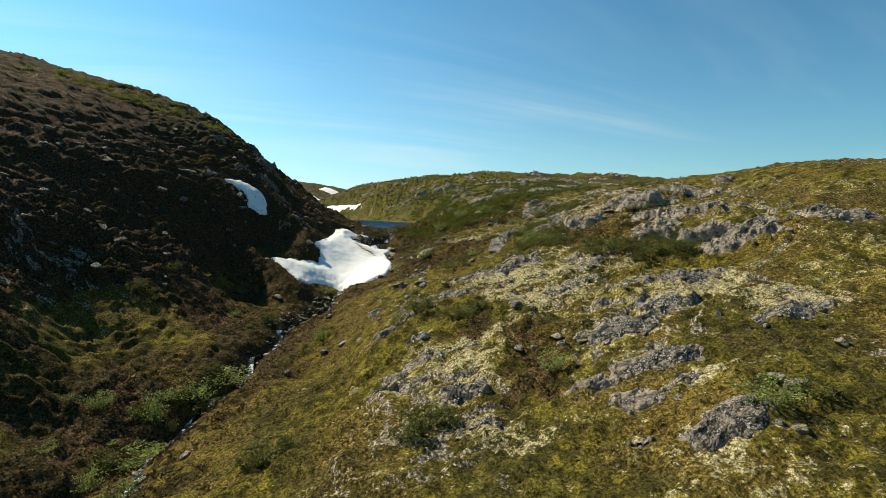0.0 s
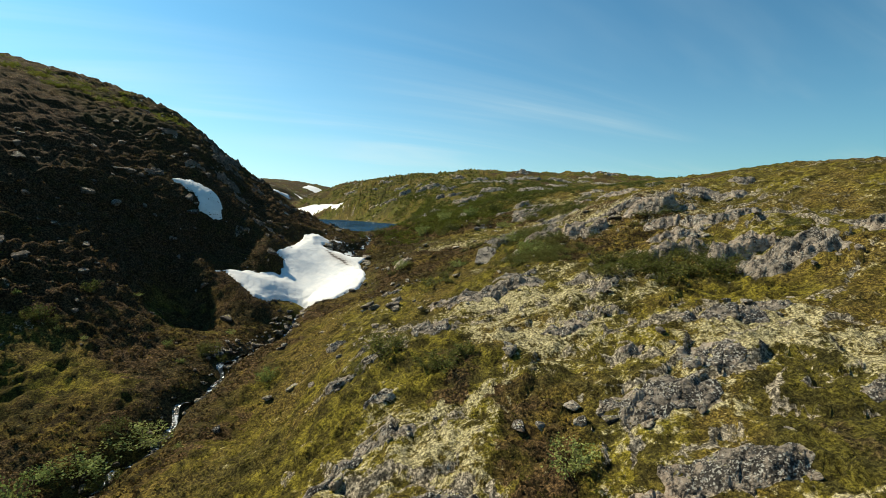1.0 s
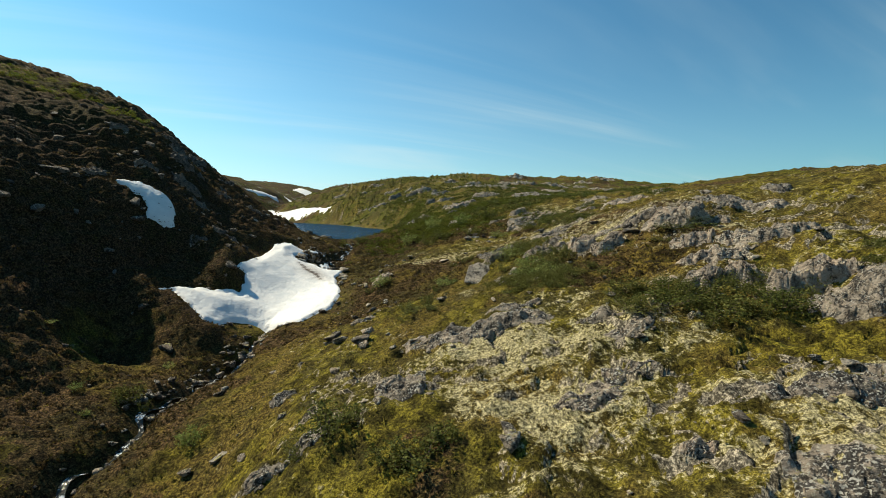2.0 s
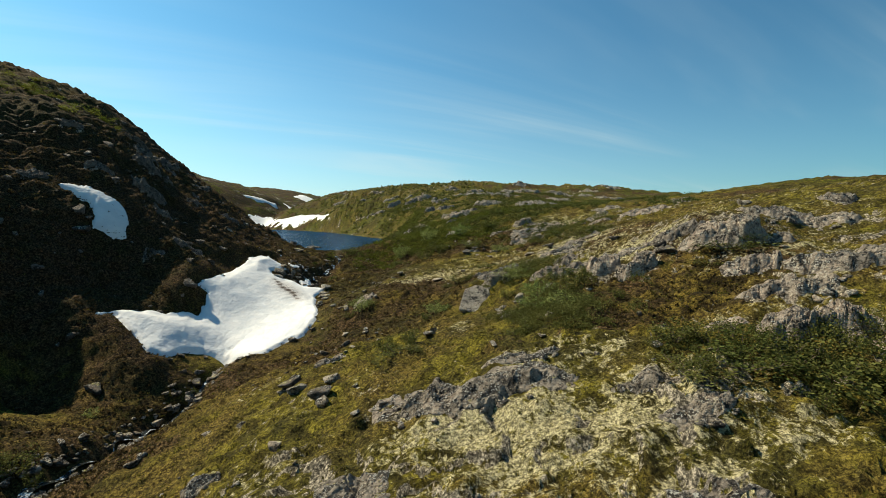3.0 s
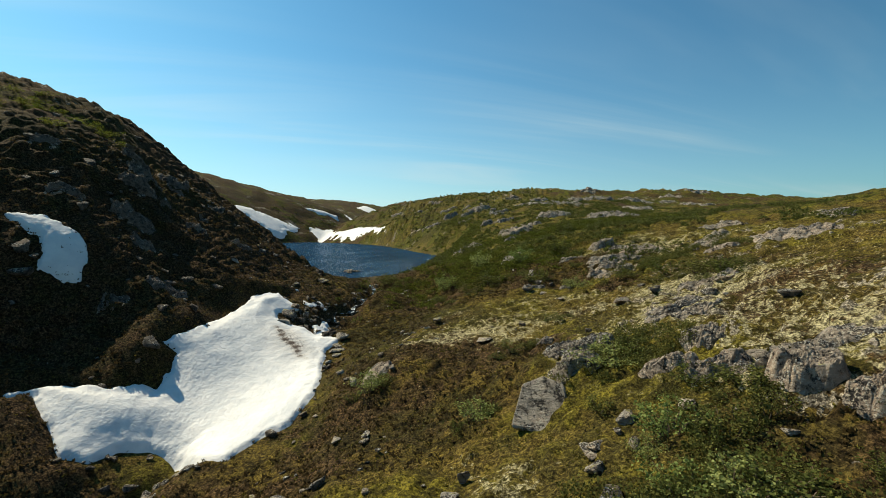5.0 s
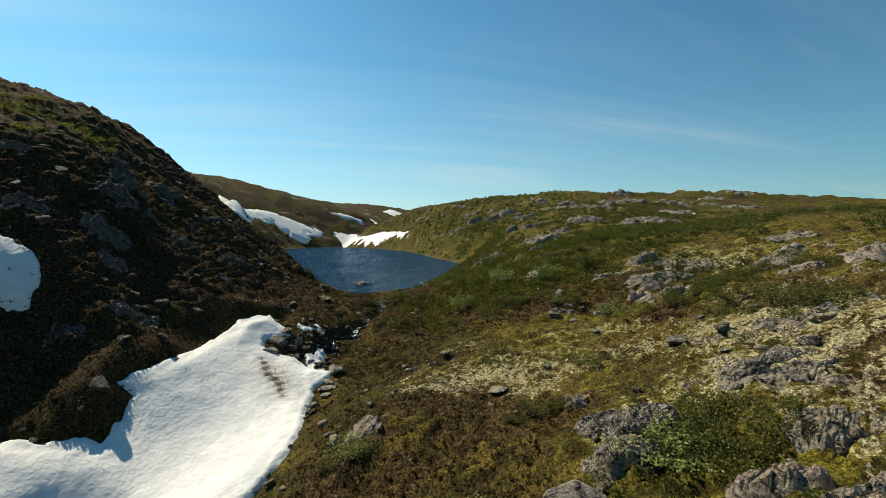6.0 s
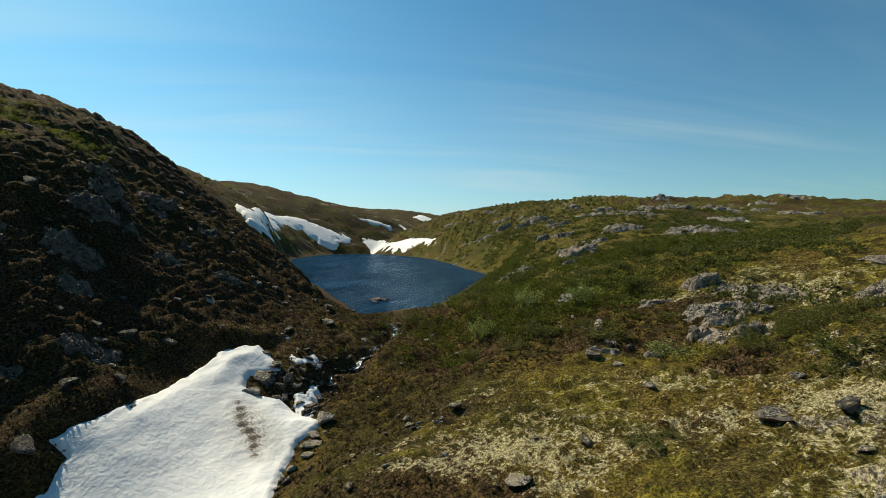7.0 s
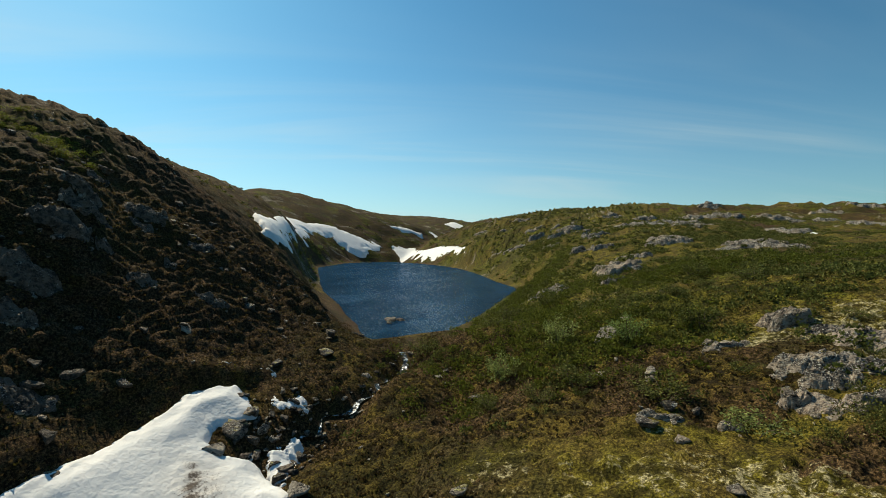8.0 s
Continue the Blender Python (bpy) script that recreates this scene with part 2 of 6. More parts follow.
def water_material():
    m, t, b = shader("lake_water", 0.3)
    b.inputs["Base Color"].default_value = (0.006, 0.032, 0.07, 1)
    b.inputs["Specular IOR Level"].default_value = 0.0
    ripple, swell = speckle(t, 1.0, 5, 0.7, (0.6, 0.35, 1.0)), speckle(t, 0.10, 4, 0.55, (1.0, 0.4, 1.0))
    gust = step_between(t, swell, 0.35, 0.65)
    high = sums(t, ripple, sums(t, gust, 0.3), "MULTIPLY")
    bump = node(t, "ShaderNodeBump", Strength=1.0, Distance=3.2)
    t.links.new(high, bump.inputs["Height"])
    gloss = node(t, "ShaderNodeBsdfGlossy", Roughness=0.1, Color=(0.62, 0.80, 1.0, 1))
    t.links.new(bump.outputs[0], gloss.inputs["Normal"])
    t.links.new(bump.outputs[0], b.inputs["Normal"])
    edge = t.nodes.new("ShaderNodeFresnel")
    edge.inputs["IOR"].default_value = 1.12
    t.links.new(bump.outputs[0], edge.inputs["Normal"])
    mix = t.nodes.new("ShaderNodeMixShader")
    t.links.new(sums(t, sums(t, edge.outputs[0], 0.75, "MULTIPLY"), 0.06), mix.inputs[0])
    t.links.new(b.outputs[0], mix.inputs[1])
    t.links.new(gloss.outputs[0], mix.inputs[2])
    t.links.new(mix.outputs[0], t.nodes["Material Output"].inputs["Surface"])
    return m


def creek_material():
    m, t, b = shader("creek_water", 0.12)
    foam = step_between(t, speckle(t, 2.2, 5, 0.7), 0.52, 0.62)
    t.links.new(blend(t, foam, (0.02, 0.022, 0.02), (0.62, 0.66, 0.70)), b.inputs["Base Color"])
    bumpy(t, b, speckle(t, 6.0, 4), 0.8, 0.1)
    return m


GROUND = tundra()
SNOW = snow_material()
WATER = water_material()
CREEK = creek_material()
GNEISS = rock("grey_gneiss", (0.38, 0.325, 0.26), (0.16, 0.135, 0.105), (0.38, 0.30, 0.225), (0.55, 0.50, 0.40), 0.028)
PINK_GNEISS = rock("pinkish_gneiss", (0.46, 0.38, 0.30), (0.22, 0.18, 0.14), (0.43, 0.325, 0.24), (0.56, 0.50, 0.40), 0.0)
BLACK_CRUST = rock("black_crusted_rock", (0.37, 0.315, 0.255), (0.14, 0.12, 0.098), (0.35, 0.285, 0.22), (0.54, 0.50, 0.41), 0.06)
# dark rubble and islet rock; on the left hill, grey rock dimmed for shade
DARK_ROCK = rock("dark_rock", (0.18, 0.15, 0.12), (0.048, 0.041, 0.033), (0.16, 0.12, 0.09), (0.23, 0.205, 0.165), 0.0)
PALE_ROCK = rock("pale_rock", (0.42, 0.375, 0.31), (0.22, 0.195, 0.16), (0.40, 0.33, 0.26), (0.52, 0.48, 0.39), -0.02)
WILLOW = leaves("willow_leaves", (0.045, 0.050, 0.013), (0.165, 0.17, 0.048))
SILVER = leaves("silver_willow_leaves", (0.12, 0.145, 0.04), (0.32, 0.36, 0.13))
FRESH = leaves("fresh_leaves", (0.085, 0.10, 0.014), (0.21, 0.23, 0.032))
FRESH_WILLOW = leaves("lakeside_willow_leaves", (0.048, 0.055, 0.009), (0.17, 0.18, 0.03))
TWIG = plain("twig_bark", (0.06, 0.045, 0.03), (0.13, 0.10, 0.07), 14)
HEATHER = leaves("heather_twigs", (0.04, 0.025, 0.013), (0.125, 0.08, 0.04))
CROWBERRY = leaves("crowberry_leaves", (0.042, 0.04, 0.009), (0.155, 0.14, 0.026))
LICHEN = leaves("reindeer_lichen", (0.28, 0.245, 0.12), (0.48, 0.425, 0.25))
# ---- where rocks and shrubs stand: x, y, width, height in metres ----
# bare rock: x, y, width, depth and height of the standing face
DARK_SLABS = [
    (10, 15, 3.1, 1.9, 1.02), (9.7, 18.6, 1.2, 0.4, 0.26), (10.6, 21.1, 3.1, 1.4, 0.68), (17.7, 22.9, 2.7, 1.1, 0.38), (1.2, 22.9, 3.1, 1.1, 0.91),
    (10.2, 25.4, 4.4, 2, 0.72), (-3.3, 26.2, 2.3, 0.9, 0.52), (13.2, 27.1, 2.5, 2, 0.37), (-1.4, 29.7, 1, 0.3, 0.49), (-1.7, 30.1, 1.4, 0.9, 0.58),
    (15.6, 30.3, 4.1, 1.4, 0.41), (-2.8, 34.2, 1.4, 1.2, 0.46), (10.7, 34.3, 2.3, 1.3, 0.37), (-6.4, 42.4, 1.6, 1.2, 0.64), (24.3, 46.8, 2.9, 1.6, 0.94),
    (35.7, 57.9, 2.4, 2.7, 0.73), (10, 62.4, 3.2, 1.1, 0.93), (9.7, 63.8, 3.6, 1.7, 0.85), (15.8, 66.3, 3.6, 1.3, 0.46), (18.5, 88, 6.7, 2.3, 0.65),
]
ALL_DARK_SLABS = DARK_SLABS
PALE_SLABS = [
    (8.2, 18.5, 2.1, 1.1, 0.51), (7.2, 20.9, 2.5, 1.4, 1), (8.8, 21.4, 1.4, 1.5, 0.51), (10.6, 29.1, 1.2, 0.5, 0.37), (22.4, 39, 4.2, 1.5, 1.37),
    (18.2, 41.2, 2.2, 0.8, 1.29), (20.2, 41.4, 3.5, 1.6, 1.01), (19.8, 41.4, 2.2, 2, 1.33), (16.9, 43, 2.3, 1.2, 0.66), (1.5, 43.3, 1.5, 1.9, 0.42),
    (20.4, 45.2, 2.9, 1.2, 0.71), (21.9, 48.4, 3.3, 1.7, 0.83), (22, 52.5, 2.8, 1, 1.38), (17.5, 53.4, 2.7, 0.9, 1.21), (16.1, 55.3, 2.6, 0.9, 1.3),
    (14.2, 57.4, 2.5, 0.9, 0.78), (12.7, 58.7, 2.6, 0.9, 0.79), (8.4, 67.3, 1.1, 1.4, 0.4), (-3.2, 68.8, 2.1, 2.3, 0.58), (30.5, 79.2, 6.1, 5.3, 0.84),
]
PALE_SLABS_BEYOND = [
    (25.8, 80.7, 4, 1.5, 0.63), (17.5, 84.8, 5.6, 2, 0.43), (15.7, 85.7, 2, 0.7, 0.64), (27.3, 87, 5.3, 1.8, 0.73), (22.4, 91.2, 8, 3.7, 0.7),
    (18.6, 95.9, 3.6, 1.3, 1), (10.5, 129.8, 4.7, 7.1, 1.59),
]
ALL_PALE_SLABS = PALE_SLABS + PALE_SLABS_BEYOND
GREY_SLABS = [
    (7.2, 15.8, 1, 0.4, 0.43), (10.9, 19.1, 1.4, 0.5, 0.23), (1.9, 20.2, 1.9, 0.6, 0.33), (19.5, 23.8, 2.6, 1, 0.33), (9, 25.8, 2.1, 1.1, 0.43),
    (-1.1, 27.3, 2.5, 0.9, 0.37), (18.7, 30.9, 1.9, 1.7, 0.23), (8.6, 33, 2.5, 1.6, 0.33), (-4.4, 33.5, 1.8, 1, 0.59), (0.8, 37.1, 2.4, 3.8, 0.53),
    (12.5, 37.4, 2.2, 0.8, 0.31), (12.2, 37.5, 2.3, 0.8, 0.45), (11.8, 39.6, 1.8, 0.6, 0.34), (10.8, 39.9, 1, 0.4, 0.17), (5.4, 41.7, 2.3, 2.2, 0.94),
    (6, 41.9, 6.7, 2.5, 0.98), (3.5, 42.9, 2.2, 2.8, 0.94), (7.6, 43.6, 3, 1, 0.5), (21.7, 44.4, 2.9, 2.1, 0.76), (25.8, 45.6, 5.3, 3.3, 0.92),
]
GREY_SLABS_BEYOND = [
    (23.6, 51.8, 2.7, 1, 1.59), (23.1, 51.9, 6.2, 2.2, 1.15), (-3.1, 52.8, 2.2, 1, 0.29), (31.6, 53.9, 3.3, 2.3, 0.59), (20.9, 54.8, 3, 1.2, 0.75),
    (29.1, 55.6, 3.1, 2.7, 0.89), (20.3, 56, 2.8, 1, 0.38), (15.5, 56.6, 1.9, 0.7, 0.49), (17.5, 56.8, 4.3, 1.7, 0.3), (29.4, 57.3, 4.2, 5.4, 0.69),
    (14.9, 60.5, 2, 1.8, 0.86), (9.3, 61.4, 2.5, 1.6, 1.19), (16, 64.1, 1.1, 0.8, 0.32), (17, 64.4, 1.6, 0.6, 0.34), (15.9, 64.7, 3.6, 1.7, 0.41),
    (20.5, 71.5, 3.7, 1.3, 0.48), (18.3, 84.5, 2.5, 0.9, 0.72), (26.3, 84.6, 3.2, 5.1, 0.55), (12.7, 84.7, 1.9, 1.2, 0.48), (9.3, 85.3, 2.6, 0.9, 0.39),
]
GREY_SLABS_HIGHER = [
    (17.6, 86.8, 3.6, 1.6, 0.69), (42.8, 91.2, 5.4, 8.7, 0.65), (20.7, 93.2, 5.7, 2, 0.61), (14.6, 93.5, 3.6, 1.2, 0.46), (18.9, 94.8, 3.7, 1.3, 1.05),
    (48.6, 176.5, 9.1, 12.2, 1.28),
]
ALL_GREY_SLABS = GREY_SLABS + GREY_SLABS_BEYOND + GREY_SLABS_HIGHER
# x, y, width, height
BOULDERS = [
    (12.9, 16, 0.8, 0.7), (12.7, 16.8, 0.7, 0.5), (17.2, 19, 0.7, 0.8), (-14.3, 24, 0.8, 0.5), (7.9, 25, 0.7, 0.5),
    (6.8, 25.2, 0.6, 0.6), (5.3, 25.6, 0.6, 0.5), (7.8, 25.6, 0.6, 0.3), (4.5, 25.7, 0.9, 0.4), (-2.9, 25.8, 1, 0.6),
    (6.9, 26.4, 0.9, 0.7), (4.9, 30.7, 1.2, 0.7), (5, 31.6, 0.9, 0.5), (-13.3, 37.2, 0.8, 0.6), (-10.8, 39.6, 0.8, 0.5),
    (-9.1, 39.8, 1, 0.5), (14.2, 40.1, 0.8, 0.3), (-3.4, 43, 0.9, 0.6), (0.1, 43.4, 0.5, 0.4), (-33.7, 43.6, 1.2, 1),
]
BOULDERS_BEYOND = [
    (1.3, 43.7, 0.6, 0.4), (9.1, 45.6, 0.5, 0.3), (6.7, 45.9, 0.6, 0.4), (-2, 46.4, 0.9, 0.9), (-12.2, 47.2, 1, 0.4),
    (-2.4, 47.3, 1.4, 0.9), (-12.2, 47.7, 0.8, 0.6), (10.2, 48.2, 0.7, 0.5), (-17.3, 48.9, 1, 0.6), (-2.1, 49.2, 1.2, 0.7),
    (-2.5, 49.4, 0.8, 0.6), (-4.4, 49.8, 1.4, 1), (11.6, 50.2, 0.6, 0.4), (-5.5, 50.6, 0.9, 0.5), (-5.1, 51.1, 1.6, 1),
    (8.4, 51.5, 1.2, 0.6), (14.2, 53, 0.6, 0.3), (8.5, 53.7, 1.2, 0.6), (19.9, 53.8, 1.7, 0.7), (3.4, 53.9, 1.1, 0.5),
]
BOULDERS_HIGHER = [
    (9.9, 54.2, 0.6, 0.6), (19.9, 54.8, 1.1, 0.8), (8.8, 55, 1.1, 0.5), (8.6, 55.1, 1.5, 0.4), (-0.1, 55.4, 0.6, 0.3),
    (12.2, 55.5, 0.7, 0.4), (9.8, 55.7, 0.4, 0.4), (3.8, 55.7, 0.6, 0.9), (10.2, 56.2, 0.8, 0.8), (-4.2, 56.3, 0.9, 0.6),
    (-15.9, 57.8, 0.9, 0.8), (-15.7, 59.4, 1, 0.5), (-15.7, 60.8, 1.1, 0.6), (10.1, 60.9, 0.7, 0.5), (19.6, 61.8, 1.2, 0.5),
    (-13.4, 62.9, 1.8, 0.5), (13.3, 63.5, 0.7, 0.5), (14.2, 64.3, 0.5, 0.3), (12.8, 64.4, 0.4, 0.3), (33.7, 65.5, 1.4, 1),
]
BOULDERS_FURTHER = [
    (18.3, 67.2, 1.1, 0.6), (-4.8, 69.1, 0.9, 0.9), (-5.6, 70.2, 0.7, 0.5), (21, 70.3, 0.9, 0.6), (4.4, 70.9, 1.6, 0.5),
    (-3.2, 71, 0.7, 0.4), (-6.6, 71.8, 0.8, 0.4), (16.8, 71.9, 1.4, 0.6), (15.1, 73.2, 1.8, 0.6), (7.4, 73.8, 1, 0.6),
    (20, 75.3, 0.8, 0.4), (17.5, 76.9, 0.8, 0.6), (-18.9, 77.8, 1, 0.6), (11.2, 78.8, 1.3, 0.5), (0.2, 79.3, 1, 0.6),
    (-9.4, 80.3, 1.5, 1.2), (-15.4, 80.5, 1.4, 1.1), (-15.6, 82.8, 2, 0.9), (10.2, 83.6, 1.1, 0.6), (-17.4, 83.7, 1.5, 1.2),
]
BOULDERS_LAST = [
    (-14.4, 83.8, 0.9, 1.1), (-15.9, 84.2, 1.2, 1.3), (8.8, 84.6, 1.2, 0.5), (10.2, 85.1, 1, 0.5), (15.6, 85.8, 1, 0.9),
    (10.1, 86, 0.9, 0.7), (11.4, 86.1, 0.8, 0.4), (-15.7, 87.4, 0.7, 0.9), (20.8, 88, 1.1, 0.5), (9.6, 89.5, 0.6, 0.6),
    (9.7, 90.3, 0.7, 0.7), (-2.3, 93.5, 1.5, 0.9), (14.6, 93.5, 1.1, 0.6), (15.8, 93.5, 0.8, 0.6), (13.9, 94.5, 1, 0.6),
    (-16.7, 94.9, 1.6, 0.9), (9, 101.1, 0.8, 0.5),
]
ALL_BOULDERS = BOULDERS + BOULDERS_BEYOND + BOULDERS_HIGHER + BOULDERS_FURTHER + BOULDERS_LAST
OUTCROPS = [
    (1.2, 124.4, 4.2, 2.1), (10.5, 130.9, 6.3, 3.5), (31, 140.8, 12, 1.5), (22.1, 161.6, 8.2, 2.7), (37.4, 216.8, 14.2, 2.5),
    (24.3, 216.9, 14.6, 3.6),
]
ALL_OUTCROPS = OUTCROPS
# crags of the shaded hill: x, y, width, depth and height
HILL_CRAGS = [
    (-25.1, 71.1, 2.1, 1.0, 0.8), (-33.4, 75.5, 3.2, 1.5, 1.8), (-23.8, 75.6, 3.2, 1.6, 1.5), (-27.9, 77.8, 2.1, 1.2, 1.4), (-30.4, 79.5, 4.0, 1.8, 2.2),
    (-32.9, 83.4, 4.6, 1.8, 2.8), (-31.5, 85.8, 1.2, 0.8, 1.5), (-28.6, 86.6, 2.6, 1.3, 1.2), (-34.4, 86.5, 3.3, 1.6, 1.8), (-36.2, 87.3, 3.0, 1.4, 3.0), (-30.4, 90.9, 1.2, 0.8, 1.0),
    (-25.9, 91.3, 2.4, 1.2, 1.2), (-34.5, 91.4, 2.1, 1.2, 1.1), (-40.5, 91.7, 1.9, 1.2, 1.5), (-35.8, 92.9, 3.7, 1.8, 2.4), (-31.8, 96, 2.9, 1.4, 1.0), (-38.5, 78.5, 3.0, 1.5, 1.4), (-36.0, 70.0, 2.6, 1.3, 1.3),
]
# crags of the hill beyond the lake: x, y, width, depth and height
LAKE_CRAGS = [
    (9.3, 123.1, 2.7, 1.2, 1.4), (1.1, 124.3, 4.6, 2.1, 1), (11.7, 129, 3.5, 1.6, 1.1), (32.9, 136.3, 5.1, 2.3, 0.9), (28.7, 138.7, 5.6, 2.5, 0.8),
    (19.8, 157.2, 4.1, 1.9, 2), (23.2, 158.9, 4.6, 2.1, 2), (9.6, 164, 4.6, 2.1, 2.3), (4.4, 165.2, 2.7, 1.2, 2.1), (7.9, 183.8, 4.6, 2.1, 2.2),
    (21, 195.9, 10.5, 4.7, 1.9), (30.9, 205.4, 11.5, 5.2, 1.9), (-2.5, 205.5, 4.6, 2.1, 3), (79.5, 206.2, 10.3, 4.6, 1.8), (2.6, 210.2, 7, 3.2, 3.6),
    (69.1, 213.9, 8.4, 3.8, 1.8), (61.9, 219.6, 10.6, 4.8, 1.5), (43.7, 222.1, 10.5, 4.7, 1.5), (-21.1, 228.6, 4.3, 1.9, 2.6), (-11.5, 233, 5.5, 2.5, 3.5),
]
FAR_CRAGS = [
    (27, 86.4, 3.8, 0.9), (17.5, 88.8, 3.3, 2), (32.1, 93.4, 4.3, 1.1), (13.9, 141.8, 5.3, 2), (7.9, 164.1, 3, 1.5),
    (8.1, 180.9, 2.9, 3.6), (-3, 183.1, 3.8, 2.3), (9.7, 184.5, 4.7, 4.7), (30.6, 185.2, 7.4, 2.8), (36.6, 195.9, 4.6, 1.5),
    (5.7, 199.1, 4.2, 4.2), (60, 214.8, 8.3, 2.5), (49.7, 222.9, 11.6, 3.5), (-17.5, 224.5, 6.2, 4.1), (80.5, 233.5, 9.1, 2.4),
    (-1.4, 233.9, 5.3, 4.2), (-26.8, 235.2, 4.5, 3.4), (15.6, 236.6, 7.3, 3.6), (93.5, 239.6, 12.5, 2.8), (-4.9, 241.8, 3.1, 2.7),
    (-14.2, 251.1, 7.1, 4.8), (51.9, 254.3, 7.4, 2.8), (-30.1, 275.2, 8.2, 6.8),
]
FAR_CRAGS_BEYOND = [
    (-30.6, 340.2, 9.6, 5.8), (-58.9, 349, 10.8, 5.6),
]
ALL_FAR_CRAGS = FAR_CRAGS + FAR_CRAGS_BEYOND
SHRUBS = [
    (11.2, 15.1, 2.0, 1.3), (13.0, 15.2, 1.6, 0.8), (-0.8, 19.9, 2.9, 1.7), (-8.2, 20.6, 2.6, 1.5), (-15.9, 21.3, 1.7, 1.5),
    (5.7, 23.2, 2.0, 1.3), (-20.1, 24.1, 1.7, 2), (-19.4, 26.9, 3.5, 1.7), (-23.5, 29.7, 1.9, 1.5), (-19.8, 30.1, 2.5, 4.1),
    (1.8, 31.4, 2.6, 1.4), (-19.2, 33.0, 3.9, 1.7), (-1.9, 33.8, 2.9, 1.7), (-17.9, 36.3, 3.6, 1.7), (20.1, 37.4, 2.5, 1.0),
    (19.8, 37.5, 2.3, 1.6), (17.2, 37.9, 3.4, 1.5), (16.9, 39.3, 2.7, 1.6), (15.1, 39.4, 5.5, 1.0), (16.1, 40.3, 2.3, 1.6),
    (15.4, 41.8, 2.3, 1.2), (-11.4, 41.9, 1.7, 1.4),
]
SHRUBS_BEYOND = [
    (14.1, 42.4, 2.3, 1.2), (-30.0, 44.1, 2.3, 1.7), (8.9, 47.1, 2.3, 0.8), (-18.3, 47.2, 2.1, 1.7), (-29.2, 48.5, 1.8, 1.4),
    (8.7, 49.6, 1.8, 1.3), (1.6, 49.9, 2.6, 0.8), (10.1, 50.1, 2.3, 1.3), (12.3, 50.5, 2.7, 1.3), (22.2, 50.6, 3.9, 0.9),
    (11.7, 50.6, 2.2, 1.4), (15.2, 50.8, 1.5, 0.8), (10.2, 51.1, 2.0, 1.4), (2.4, 51.5, 1.8, 1.3), (0.6, 52.5, 1.7, 1.4),
    (12.6, 53.7, 2.3, 1.7), (11.0, 53.9, 2.3, 1.6), (14.3, 54.2, 1.9, 1.3), (14.3, 55.7, 2.3, 0.9), (13.0, 57.0, 2.3, 0.9),
    (9.5, 57.5, 1.5, 0.9), (4.1, 60.8, 2.3, 1.3),
]
SHRUBS_HIGHER = [
    (10.7, 61.0, 3.2, 1.1), (11.9, 61.2, 1.9, 1.2), (11.0, 61.5, 2.4, 1.1), (11.0, 61.6, 2.0, 1.4), (-3.1, 66.8, 2.5, 1.7),
    (7.8, 67.1, 1.1, 0.9), (6.4, 67.4, 2.2, 1.0), (21.6, 72.0, 3.3, 1.7), (10.4, 73.2, 2.4, 0.6), (21.0, 74.5, 3.2, 1.7),
    (20.0, 77.8, 4.3, 1.7), (13.5, 84.1, 2.9, 1.5), (10.0, 87.5, 4.1, 1.7), (2.7, 89.9, 2.7, 1.7), (5.1, 91.1, 4.5, 1.7),
    (-0.4, 95.4, 3.2, 2.8), (9.1, 96.2, 3, 2.6), (14.3, 98.1, 3.5, 2.2), (3.9, 98.7, 3.4, 2.9), (-10, 102.5, 3.5, 2),
    (-2.7, 105.5, 5.4, 1.5), (21.1, 108.6, 4.8, 1.9),
]
SHRUBS_FURTHER = [
    (-2.8, 110.1, 4.5, 3.2), (17.9, 117.4, 6.5, 2.3), (1.4, 117.8, 5.8, 3.2), (-70, 165, 7, 3.1), (-127.4, 266.1, 14.9, 7.5),
    (-134.9, 302.5, 10.3, 5.2),
]
ALL_SHRUBS = SHRUBS + SHRUBS_BEYOND + SHRUBS_HIGHER + SHRUBS_FURTHER
# patches of ground cover: x, y, and half their width and depth
LICHEN_HEATH = [
    (2.8, 18.6, 2.6, 1.2), (11.4, 18.9, 2.8, 0.8), (13.6, 25.2, 2.4, 1.2), (20, 25.6, 2.6, 2.7), (0.7, 25.8, 3.6, 1.1),
    (14.2, 28.2, 4.1, 2.3), (2.5, 28.3, 2.5, 0.9), (16.2, 29.1, 4.1, 3.4), (7.7, 34.2, 3.8, 5.5), (9.5, 35.3, 6.9, 4.9),
    (14.8, 37.8, 2.2, 1.8), (5.9, 39.4, 5.5, 1.2), (9.9, 43.7, 3.7, 2.4), (5.4, 54.6, 2, 2.8), (18.9, 56.8, 4.7, 1.7),
    (18.7, 61.4, 5.5, 3.3), (15, 65.6, 5.1, 5.5), (-0.3, 68.9, 2.8, 1), (15.8, 72.8, 10.5, 9.2), (7.1, 73, 8.1, 5),
]
LICHEN_HEATH_BEYOND = [
    (7.6, 76.6, 11, 5.8), (2, 77.1, 5.7, 7), (9.3, 80.3, 7.8, 3.7), (23.4, 92.7, 8.3, 4.1), (20.4, 94, 8.1, 3.2),
    (14, 106.9, 8.2, 5.1), (6, 114.5, 5.9, 7.8),
]
ALL_LICHEN_HEATH = LICHEN_HEATH + LICHEN_HEATH_BEYOND
